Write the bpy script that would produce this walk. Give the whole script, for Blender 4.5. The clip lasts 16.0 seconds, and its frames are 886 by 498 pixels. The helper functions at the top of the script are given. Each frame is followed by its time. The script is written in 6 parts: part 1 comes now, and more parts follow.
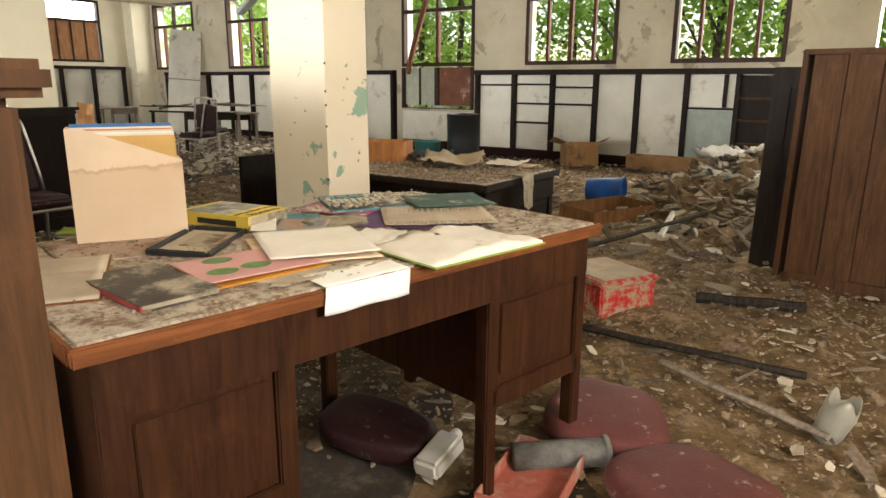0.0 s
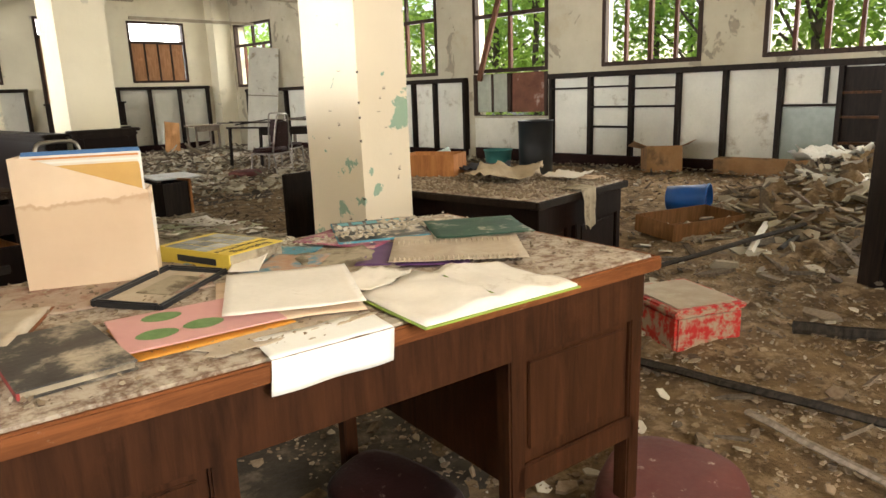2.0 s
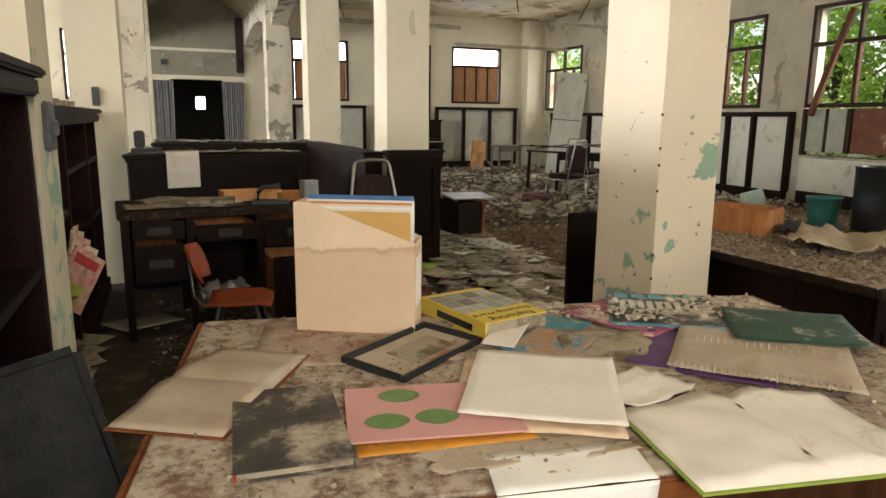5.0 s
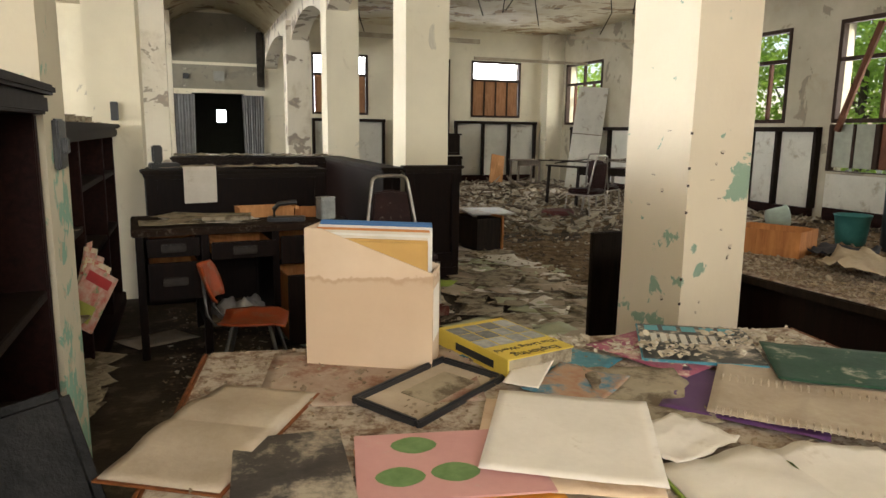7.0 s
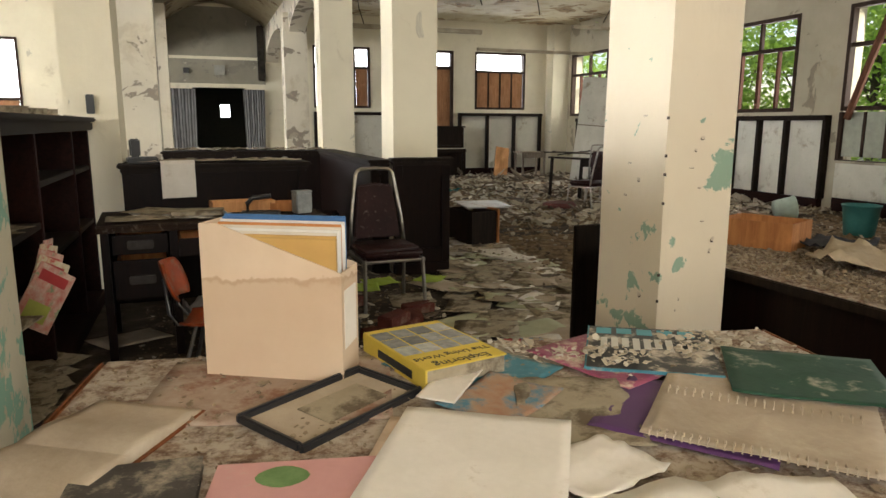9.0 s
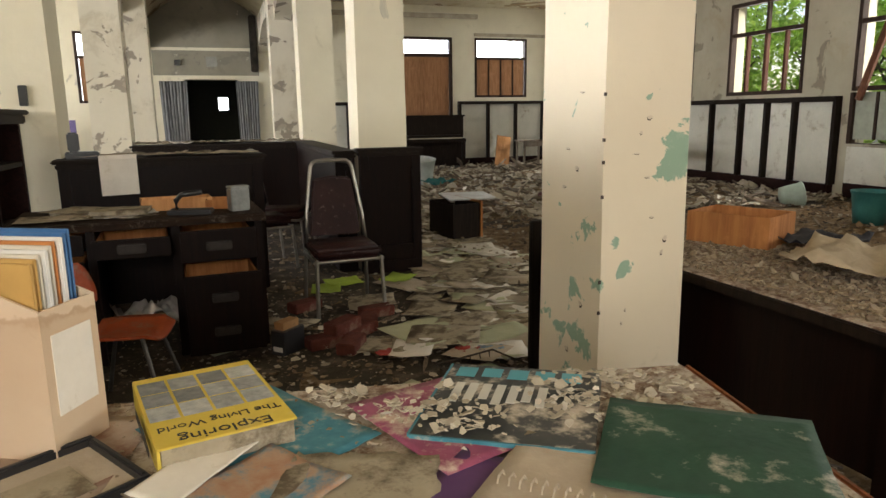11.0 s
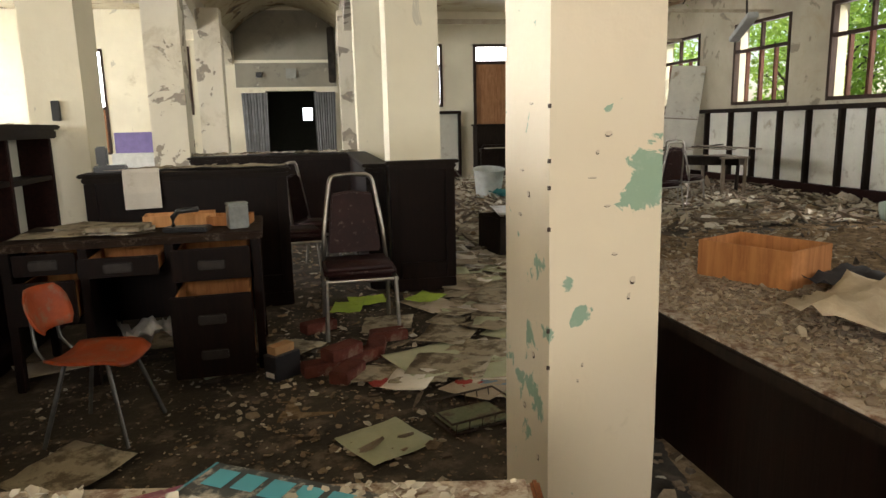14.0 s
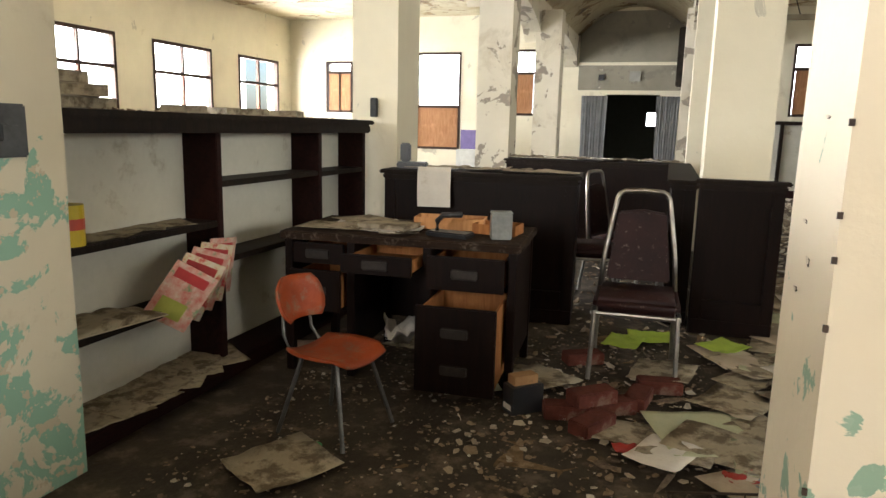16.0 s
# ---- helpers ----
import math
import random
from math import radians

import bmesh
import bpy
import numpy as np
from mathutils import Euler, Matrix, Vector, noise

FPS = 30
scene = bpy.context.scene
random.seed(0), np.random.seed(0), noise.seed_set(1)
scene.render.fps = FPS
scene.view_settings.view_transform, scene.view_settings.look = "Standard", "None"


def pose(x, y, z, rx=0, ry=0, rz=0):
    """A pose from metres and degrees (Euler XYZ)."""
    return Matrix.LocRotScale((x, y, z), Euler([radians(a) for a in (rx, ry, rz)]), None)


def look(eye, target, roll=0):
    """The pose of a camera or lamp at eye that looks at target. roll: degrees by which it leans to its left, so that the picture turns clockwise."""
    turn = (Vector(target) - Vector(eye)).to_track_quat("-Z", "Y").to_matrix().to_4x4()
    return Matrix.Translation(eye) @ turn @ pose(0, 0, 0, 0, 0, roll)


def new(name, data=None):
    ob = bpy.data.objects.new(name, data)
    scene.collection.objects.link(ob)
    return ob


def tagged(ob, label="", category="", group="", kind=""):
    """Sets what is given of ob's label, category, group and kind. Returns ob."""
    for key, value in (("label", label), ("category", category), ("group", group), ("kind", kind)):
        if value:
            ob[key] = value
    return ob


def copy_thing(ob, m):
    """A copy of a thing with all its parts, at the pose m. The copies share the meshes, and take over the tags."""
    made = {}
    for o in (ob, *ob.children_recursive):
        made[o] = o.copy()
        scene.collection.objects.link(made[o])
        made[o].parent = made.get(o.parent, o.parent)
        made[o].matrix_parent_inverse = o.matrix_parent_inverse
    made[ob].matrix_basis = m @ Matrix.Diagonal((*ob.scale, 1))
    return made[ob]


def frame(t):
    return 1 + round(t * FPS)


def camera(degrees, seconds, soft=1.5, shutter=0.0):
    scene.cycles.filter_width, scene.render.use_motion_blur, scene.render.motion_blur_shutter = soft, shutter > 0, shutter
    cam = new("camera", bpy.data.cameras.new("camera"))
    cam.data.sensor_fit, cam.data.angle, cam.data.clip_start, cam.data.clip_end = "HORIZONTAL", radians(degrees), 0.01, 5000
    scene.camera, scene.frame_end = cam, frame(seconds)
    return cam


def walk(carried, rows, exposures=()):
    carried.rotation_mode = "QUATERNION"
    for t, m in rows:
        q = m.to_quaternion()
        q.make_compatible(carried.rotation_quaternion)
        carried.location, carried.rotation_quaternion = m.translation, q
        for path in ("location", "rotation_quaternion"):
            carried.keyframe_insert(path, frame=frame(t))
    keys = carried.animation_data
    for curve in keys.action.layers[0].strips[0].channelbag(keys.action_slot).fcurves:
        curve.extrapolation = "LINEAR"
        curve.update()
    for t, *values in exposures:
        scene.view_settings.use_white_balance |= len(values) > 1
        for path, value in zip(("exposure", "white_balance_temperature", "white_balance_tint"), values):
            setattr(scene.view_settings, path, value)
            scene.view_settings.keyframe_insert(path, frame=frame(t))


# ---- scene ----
cam = camera(66.4, 16.0)
PATH = [
    (0, (-0.06, 0.993, 1.173), (1.506, 2.142, 0.697), 0.3),
    (0.5, (0.037, 1.03, 1.183), (1.606, 2.203, 0.777), -1.1),
    (1, (0.132, 1.065, 1.188), (1.709, 2.229, 0.789), -1.7),
    (1.5, (0.246, 1.076, 1.178), (1.776, 2.3, 0.774), -2.0),
    (2, (0.327, 1.082, 1.166), (1.739, 2.425, 0.714), -2.0),
    (2.5, (0.362, 1.104, 1.172), (1.667, 2.552, 0.727), -2.5),
    (3, (0.33, 1.132, 1.164), (1.671, 2.548, 0.72), -2.2),
    (3.5, (0.318, 1.149, 1.154), (1.608, 2.614, 0.718), -0.9),
    (4, (0.359, 1.176, 1.159), (1.493, 2.765, 0.72), 0.1),
    (4.5, (0.433, 1.224, 1.199), (1.334, 2.967, 0.811), -0.1),
    (5, (0.491, 1.259, 1.24), (1.231, 3.078, 0.86), 0.6),
    (7.5, (0.545, 1.356, 1.258), (1.226, 3.205, 0.915), 0.4),
    (8, (0.619, 1.283, 1.229), (1.294, 3.121, 0.82), -1.5),
    (8.5, (0.658, 1.327, 1.226), (1.296, 3.185, 0.85), -1.8),
    (9, (0.75, 1.433, 1.237), (1.408, 3.286, 0.875), 0.2),
    (11.5, (1.246, 1.715, 1.208), (1.854, 3.578, 0.809), -0.9),
    (12, (1.261, 1.768, 1.213), (1.951, 3.6, 0.803), -1.4),
    (12.5, (1.348, 1.795, 1.21), (1.989, 3.649, 0.816), -0.6),
    (13, (1.52, 1.782, 1.226), (2.004, 3.688, 0.859), 0.8),
    (13.5, (1.625, 1.772, 1.24), (2.045, 3.695, 0.886), -2.4),
    (14, (1.717, 1.842, 1.225), (2.063, 3.778, 0.862), -1.3),
    (14.5, (1.811, 1.977, 1.233), (1.791, 3.949, 0.902), 0.3),
    (15, (1.85, 2.067, 1.249), (1.562, 4.018, 0.92), -1.5),
    (15.5, (1.962, 2.228, 1.249), (1.493, 4.144, 0.917), 1.9),
    (16, (2.02, 2.317, 1.241), (1.407, 4.188, 0.887), 1.4),
]
EXPO = [(0, 1.0, 6200, 10), (2, 1.1, 6200, 10), (5, 0.55, 6150, 10), (12, 0.55, 6050, 10), (14, 0.65, 6100, 10), (16, 1.0, 5900, 10)]
SKY, SUN, EAST_W, WEST_W, SOUTH_W = 0.12, 2.0, 32, 190, 120
walk(cam, [(t, look(eye, target, roll)) for t, eye, target, roll in PATH], EXPO)

# ---- light ----
world = bpy.data.worlds.new("sky")
scene.world = world
world.use_nodes = True
_n = world.node_tree.nodes
_sky = _n.new("ShaderNodeTexSky")
_sky.sky_type, _sky.sun_disc = "NISHITA", False
_sky.sun_elevation, _sky.sun_rotation = radians(48), radians(70)
_sky.air_density, _sky.dust_density = 1.0, 2.0
_n["Background"].inputs["Strength"].default_value = SKY
world.node_tree.links.new(_sky.outputs["Color"], _n["Background"].inputs["Color"])
sun = new("sun", bpy.data.lights.new("sun", "SUN"))
sun.data.energy, sun.data.angle, sun.data.color = SUN, radians(0.6), (1.0, 0.93, 0.82)
sun.matrix_world = look((20, 6, 22), (0, 13, 0))


def window_light(name, x, y, z, w, h, toward, power, color):
    lamp = bpy.data.lights.new(name, "AREA")
    lamp.shape, lamp.size, lamp.size_y, lamp.energy, lamp.color = "RECTANGLE", w, h, power, color
    ob = new(name, lamp)
    ob.matrix_world = look((x, y, z), (x + toward[0], y + toward[1], z - 0.12))
    return ob


# ---- materials ----
MATS = {}


def nodes_of(name):
    m = bpy.data.materials.new(name)
    m.use_nodes = True
    t = m.node_tree
    return m, t, t.nodes["Principled BSDF"]


def link(t, a, b):
    t.links.new(a, b)


def noise_node(t, coord, scale, detail=6.0, rough=0.6, dist=0.0):
    n = t.nodes.new("ShaderNodeTexNoise")
    n.inputs["Scale"].default_value, n.inputs["Detail"].default_value = scale, detail
    n.inputs["Roughness"].default_value, n.inputs["Distortion"].default_value = rough, dist
    link(t, coord, n.inputs["Vector"])
    return n.outputs["Fac"]


def ramp_node(t, fac, stops):
    r = t.nodes.new("ShaderNodeValToRGB")
    e = r.color_ramp.elements
    while len(e) < len(stops):
        e.new(0.5)
    for i, (p, c) in enumerate(stops):
        e[i].position = p
        e[i].color = (*c, 1) if len(c) == 3 else c
    link(t, fac, r.inputs["Fac"])
    return r.outputs["Color"]


def mix_node(t, fac, a, b):
    m = t.nodes.new("ShaderNodeMix")
    m.data_type = "RGBA"
    for sock, v in ((m.inputs[0], fac), (m.inputs[6], a), (m.inputs[7], b)):
        if isinstance(v, (int, float)):
            sock.default_value = v
        elif isinstance(v, tuple):
            sock.default_value = (*v, 1)
        else:
            link(t, v, sock)
    return m.outputs[2]


def bump_node(t, b, height, strength, distance=0.01):
    n = t.nodes.new("ShaderNodeBump")
    n.inputs["Strength"].default_value, n.inputs["Distance"].default_value = strength, distance
    link(t, height, n.inputs["Height"])
    link(t, n.outputs["Normal"], b.inputs["Normal"])


def place_node(t, local=False):
    if local:
        return t.nodes.new("ShaderNodeTexCoord").outputs["Object"]
    return t.nodes.new("ShaderNodeNewGeometry").outputs["Position"]


def mottled(name, dark, light, scale=8.0, fine=60.0, rough=0.8, bump=0.3, metal=0.0, dirt=None, dirt_amount=0.5, local=False, dirt_scale=3.0):
    """A surface with grain at a fine and a coarse scale, and dirt in patches."""
    if name in MATS:
        return MATS[name]
    m, t, b = nodes_of(name)
    p = place_node(t, local)
    coarse, grain = noise_node(t, p, scale), noise_node(t, p, fine, 4)
    col = ramp_node(t, coarse, [(0.3, dark), (0.7, light)])
    col = mix_node(t, 0.25, col, ramp_node(t, grain, [(0.3, dark), (0.7, light)]))
    if dirt:
        patch = ramp_node(t, noise_node(t, p, dirt_scale, 8, 0.7), [(dirt_amount - 0.06, (0, 0, 0)), (dirt_amount + 0.06, (1, 1, 1))])
        col = mix_node(t, patch, col, dirt)
    link(t, col, b.inputs["Base Color"])
    b.inputs["Roughness"].default_value, b.inputs["Metallic"].default_value = rough, metal
    b.inputs["Specular IOR Level"].default_value = 0.5 if metal else 0.2
    bump_node(t, b, grain, bump)
    MATS[name] = m
    return m


def wood(name, dark, light, rough=0.5, axis=2, dust=0.0, dust_col=(0.33, 0.27, 0.2), local=True):
    if name in MATS:
        return MATS[name]
    m, t, b = nodes_of(name)
    p = place_node(t, local)
    mp = t.nodes.new("ShaderNodeMapping")
    s = [14.0, 14.0, 14.0]
    s[axis] = 1.2
    mp.inputs["Scale"].default_value = s
    link(t, p, mp.inputs["Vector"])
    grain = noise_node(t, mp.outputs["Vector"], 3.0, 8, 0.65, 0.6)
    col = ramp_node(t, grain, [(0.3, dark), (0.7, light)])
    wear = noise_node(t, p, 5.0, 8, 0.7)
    col = mix_node(t, ramp_node(t, wear, [(0.55, (0, 0, 0)), (0.75, (0.35, 0.35, 0.35))]), col, tuple(min(1, c * 1.9) for c in light))
    if dust:
        spots = ramp_node(t, noise_node(t, p, 28.0, 9, 0.75), [(1 - dust - 0.08, (0, 0, 0)), (1 - dust + 0.08, (1, 1, 1))])
        col = mix_node(t, spots, col, dust_col)
    link(t, col, b.inputs["Base Color"])
    b.inputs["Roughness"].default_value = rough + 0.12
    b.inputs["Specular IOR Level"].default_value = 0.12
    bump_node(t, b, grain, 0.25, 0.004)
    MATS[name] = m
    return m


def peeling(name, paint_a, paint_b, under, bare, amount=0.56, scale=2.6, low=0.0, stain=(0.35, 0.28, 0.17), stain_amount=0.6, blobs=()):
    """Old paint on plaster: flaked patches that show an older coat, in it spots of bare plaster, brown stains."""
    if name in MATS:
        return MATS[name]
    m, t, b = nodes_of(name)
    p = place_node(t)
    coat = ramp_node(t, noise_node(t, p, 1.3, 6), [(0.3, paint_a), (0.7, paint_b)])
    blot = noise_node(t, p, 1.7, 9, 0.7, 0.4)
    coat = mix_node(t, ramp_node(t, blot, [(stain_amount, (0, 0, 0)), (stain_amount + 0.14, (0.6, 0.6, 0.6))]), coat, stain)
    flake = noise_node(t, p, scale, 8, 0.62, 0.5)
    if low:
        sep = t.nodes.new("ShaderNodeSeparateXYZ")
        link(t, p, sep.inputs[0])
        mr = t.nodes.new("ShaderNodeMapRange")
        mr.inputs[1].default_value, mr.inputs[2].default_value = 0.1, 1.3
        mr.inputs[3].default_value, mr.inputs[4].default_value = low, 0.0
        link(t, sep.outputs[2], mr.inputs[0])
        ad = t.nodes.new("ShaderNodeMath")
        link(t, flake, ad.inputs[0])
        link(t, mr.outputs[0], ad.inputs[1])
        flake = ad.outputs[0]
    for bx, by, bz, br in blobs:
        dn = t.nodes.new("ShaderNodeVectorMath")
        dn.operation = "DISTANCE"
        dn.inputs[1].default_value = (bx, by, bz)
        link(t, p, dn.inputs[0])
        fall = t.nodes.new("ShaderNodeMapRange")
        fall.inputs[1].default_value, fall.inputs[2].default_value = 0.0, br * 1.6
        fall.inputs[3].default_value, fall.inputs[4].default_value = 0.24, 0.0
        link(t, dn.outputs["Value"], fall.inputs[0])
        ad = t.nodes.new("ShaderNodeMath")
        link(t, flake, ad.inputs[0])
        link(t, fall.outputs[0], ad.inputs[1])
        flake = ad.outputs[0]
    gone = ramp_node(t, flake, [(amount, (0, 0, 0)), (amount + 0.012, (1, 1, 1))])
    deep = ramp_node(t, noise_node(t, p, scale * 3.1, 4), [(0.56, (0, 0, 0)), (0.58, (1, 1, 1))])
    col = mix_node(t, gone, coat, mix_node(t, deep, under, bare))
    link(t, col, b.inputs["Base Color"])
    b.inputs["Roughness"].default_value = 0.75
    fine = noise_node(t, p, 14, 9)
    sub = t.nodes.new("ShaderNodeMath")
    sub.operation = "MULTIPLY_ADD"
    sub.inputs[1].default_value = -0.5
    link(t, gone, sub.inputs[0])
    link(t, fine, sub.inputs[2])
    bump_node(t, b, sub.outputs[0], 0.3, 0.008)
    MATS[name] = m
    return m


def plain(name, col, rough=0.6, metal=0.0, alpha=1.0, trans=0.0):
    if name in MATS:
        return MATS[name]
    m, t, b = nodes_of(name)
    p = place_node(t, True)
    lo = tuple(c * 0.75 for c in col)
    link(t, ramp_node(t, noise_node(t, p, 9.0, 6), [(0.3, lo), (0.7, col)]), b.inputs["Base Color"])
    b.inputs["Roughness"].default_value, b.inputs["Metallic"].default_value = rough, metal
    b.inputs["Transmission Weight"].default_value = trans
    MATS[name] = m
    return m


CREAM = peeling("cream_plaster", (0.72, 0.66, 0.50), (0.62, 0.56, 0.42), (0.48, 0.44, 0.34), (0.44, 0.40, 0.31), 0.66, 2.2)
# Aged, stained plaster; tones lowered further to dim the backlit window wall.
AGED_DIM = peeling("aged_dimmed_plaster", (0.47, 0.42, 0.31), (0.36, 0.315, 0.22), (0.26, 0.225, 0.16), (0.22, 0.195, 0.14), 0.575, 1.6, stain_amount=0.55)
PIER_SPOTS = ((2.51, 3.385, 1.17, 0.08), (2.46, 3.385, 1.03, 0.05), (2.53, 3.385, 1.05, 0.07), (2.254, 3.44, 0.82, 0.065), (2.254, 3.42, 0.70, 0.05), (2.254, 3.52, 0.70, 0.065), (2.254, 3.6, 0.53, 0.075), (2.254, 3.47, 0.5, 0.055), (2.31, 3.385, 0.84, 0.025), (2.33, 3.385, 0.75, 0.03), (2.254, 3.55, 0.36, 0.05), (2.275, 3.385, 0.14, 0.05))
PIER = peeling("pier_paint", (0.74, 0.65, 0.50), (0.68, 0.59, 0.45), (0.27, 0.38, 0.28), (0.30, 0.40, 0.30), 0.665, 9.0, blobs=PIER_SPOTS)
PIER_B = peeling("flaking_pier", (0.66, 0.60, 0.48), (0.56, 0.51, 0.40), (0.26, 0.22, 0.17), (0.34, 0.29, 0.22), 0.565, 2.6, stain_amount=0.54)
# Stained end plaster; its coat is also darkened for the dim nave end.
END_DIM = peeling("dimmed_end_plaster", (0.27, 0.245, 0.185), (0.2, 0.18, 0.13), (0.2, 0.18, 0.14), (0.42, 0.38, 0.30), 0.60, 1.8, stain=(0.15, 0.13, 0.1), stain_amount=0.52)
GREENED = peeling("green_pier_paint", (0.62, 0.56, 0.42), (0.54, 0.48, 0.36), (0.24, 0.40, 0.30), (0.5, 0.42, 0.3), 0.60, 5.0, low=0.16)
CEIL = peeling("rotten_ceiling", (0.66, 0.60, 0.44), (0.52, 0.44, 0.28), (0.30, 0.20, 0.1), (0.12, 0.08, 0.05), 0.57, 1.5, stain=(0.34, 0.22, 0.08), stain_amount=0.5)
PANELW = mottled("white_back_panel", (0.52, 0.50, 0.42), (0.66, 0.63, 0.54), 2.0, 30, 0.6, 0.1, dirt=(0.35, 0.3, 0.22), dirt_amount=0.64)
DARKW = wood("dark_trim_wood", (0.006, 0.004, 0.003), (0.02, 0.012, 0.008), 0.45)
DESKW = wood("desk_wood", (0.02, 0.0075, 0.0035), (0.062, 0.023, 0.0095), 0.38, dust=0.27, dust_col=(0.10, 0.062, 0.038))
EDGEW = wood("worn_edge_wood", (0.09, 0.03, 0.01), (0.24, 0.085, 0.028), 0.45, axis=0, dust=0.3)
TOPW = wood("dusty_top_wood", (0.13, 0.08, 0.055), (0.22, 0.14, 0.095), 0.75, axis=0, dust=0.52, dust_col=(0.46, 0.395, 0.32))
WARD = wood("wardrobe_wood", (0.03, 0.014, 0.006), (0.095, 0.043, 0.018), 0.5, dust=0.2, dust_col=(0.14, 0.095, 0.06))
OFFTOP = wood("dark_office_top", (0.012, 0.006, 0.004), (0.03, 0.016, 0.009), 0.6, axis=0, dust=0.38, dust_col=(0.15, 0.12, 0.09))
COUNTW = wood("counter_wood", (0.003, 0.0014, 0.001), (0.010, 0.0036, 0.002), 0.35)
RED_BASE = wood("oxblood_skirting", (0.008, 0.0027, 0.0023), (0.024, 0.007, 0.0055), 0.5, axis=1)
ORANGEW = wood("raw_drawer_wood", (0.24, 0.095, 0.032), (0.42, 0.185, 0.065), 0.6)
TAN_BOARD = wood("tan_board", (0.42, 0.2, 0.08), (0.6, 0.32, 0.14), 0.6)
PANELO = wood("boarded_panel", (0.24, 0.11, 0.05), (0.42, 0.22, 0.11), 0.6)
GREYW = wood("grey_driftwood", (0.13, 0.105, 0.08), (0.3, 0.25, 0.2), 0.8)
CARD = mottled("manila_card", (0.60, 0.45, 0.31), (0.68, 0.53, 0.38), 4, 40, 0.8, 0.05, dirt=(0.5, 0.34, 0.22), dirt_amount=0.6, local=True, dirt_scale=5)


def stained_card(name):
    """Buff card with a brown tide line where water stood."""
    m, t, b = nodes_of(name)
    p = place_node(t, True)
    col = ramp_node(t, noise_node(t, p, 6, 7), [(0.3, (0.58, 0.44, 0.31)), (0.7, (0.68, 0.54, 0.39))])
    sep = t.nodes.new("ShaderNodeSeparateXYZ")
    link(t, p, sep.inputs[0])
    wob = t.nodes.new("ShaderNodeMath")
    wob.operation = "MULTIPLY_ADD"
    wob.inputs[1].default_value = 0.09
    link(t, noise_node(t, p, 11, 4), wob.inputs[0])
    link(t, sep.outputs[2], wob.inputs[2])
    tide = ramp_node(t, wob.outputs[0], [(0.0, (0.2, 0.2, 0.2)), (0.225, (0.45, 0.45, 0.45)), (0.233, (1, 1, 1)), (0.238, (0.0, 0.0, 0.0))])
    link(t, mix_node(t, tide, col, (0.42, 0.28, 0.17)), b.inputs["Base Color"])
    b.inputs["Roughness"].default_value = 0.8
    MATS[name] = m
    return m


STAINED = stained_card("stained_card")
SLIPW = mottled("clean_white_paper", (0.74, 0.73, 0.70), (0.84, 0.83, 0.80), 7, 70, 0.8, 0.05, dirt=(0.55, 0.5, 0.42), dirt_amount=0.68, local=True)
PAPER = mottled("old_paper", (0.27, 0.225, 0.155), (0.42, 0.365, 0.27), 7, 70, 0.85, 0.1, dirt=(0.13, 0.10, 0.065), dirt_amount=0.53, local=True, dirt_scale=9)
WHITEP = mottled("white_paper", (0.64, 0.59, 0.52), (0.78, 0.73, 0.66), 7, 70, 0.8, 0.05, dirt=(0.52, 0.45, 0.36), dirt_amount=0.66, local=True, dirt_scale=10)
DUSTY = mottled("dust_covered_card", (0.34, 0.275, 0.2), (0.48, 0.40, 0.31), 9, 60, 0.9, 0.2, local=True, dirt=(0.5, 0.44, 0.34), dirt_amount=0.62)
FLOORM = mottled("dirty_floor", (0.028, 0.022, 0.017), (0.085, 0.068, 0.05), 3, 45, 0.85, 0.6, dirt=(0.14, 0.11, 0.08), dirt_amount=0.58, dirt_scale=6)
MUD = mottled("brown_rubble", (0.06, 0.037, 0.019), (0.26, 0.175, 0.092), 7, 60, 0.95, 0.9, dirt=(0.32, 0.23, 0.14), dirt_amount=0.57, dirt_scale=9)
METAL = mottled("tarnished_chrome", (0.2, 0.18, 0.155), (0.42, 0.39, 0.35), 12, 90, 0.38, 0.1, metal=1.0, local=True)
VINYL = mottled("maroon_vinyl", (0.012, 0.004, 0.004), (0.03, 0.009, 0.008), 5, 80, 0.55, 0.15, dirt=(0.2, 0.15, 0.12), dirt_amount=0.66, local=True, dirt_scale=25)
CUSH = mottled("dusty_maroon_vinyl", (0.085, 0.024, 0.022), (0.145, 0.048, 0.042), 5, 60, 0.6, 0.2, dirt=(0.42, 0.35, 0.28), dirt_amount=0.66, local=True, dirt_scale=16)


# ---- building helpers ----
def box(bm, x0, x1, y0, y1, z0, z1, bevel=0.0):
    v = [bm.verts.new((x, y, z)) for x in (x0, x1) for y in (y0, y1) for z in (z0, z1)]
    faces = [bm.faces.new([v[i] for i in f]) for f in ((0, 1, 3, 2), (4, 6, 7, 5), (0, 4, 5, 1), (2, 3, 7, 6), (0, 2, 6, 4), (1, 5, 7, 3))]
    if bevel:
        bmesh.ops.bevel(bm, geom=list({e for f in faces for e in f.edges}), offset=bevel, segments=2, affect="EDGES", clamp_overlap=True)
    return v


def cyl(bm, a, b, r0, r1=None, n=12, caps=True):
    a, b = Vector(a), Vector(b)
    r1 = r0 if r1 is None else r1
    q = (b - a).to_track_quat("Z", "Y")
    rings = [[bm.verts.new(c + q @ Vector((r * math.cos(2 * math.pi * i / n), r * math.sin(2 * math.pi * i / n), 0))) for i in range(n)] for c, r in ((a, r0), (b, r1))]
    for i in range(n):
        bm.faces.new((rings[0][i], rings[0][(i + 1) % n], rings[1][(i + 1) % n], rings[1][i]))
    if caps:
        bm.faces.new(rings[0][::-1])
        bm.faces.new(rings[1])


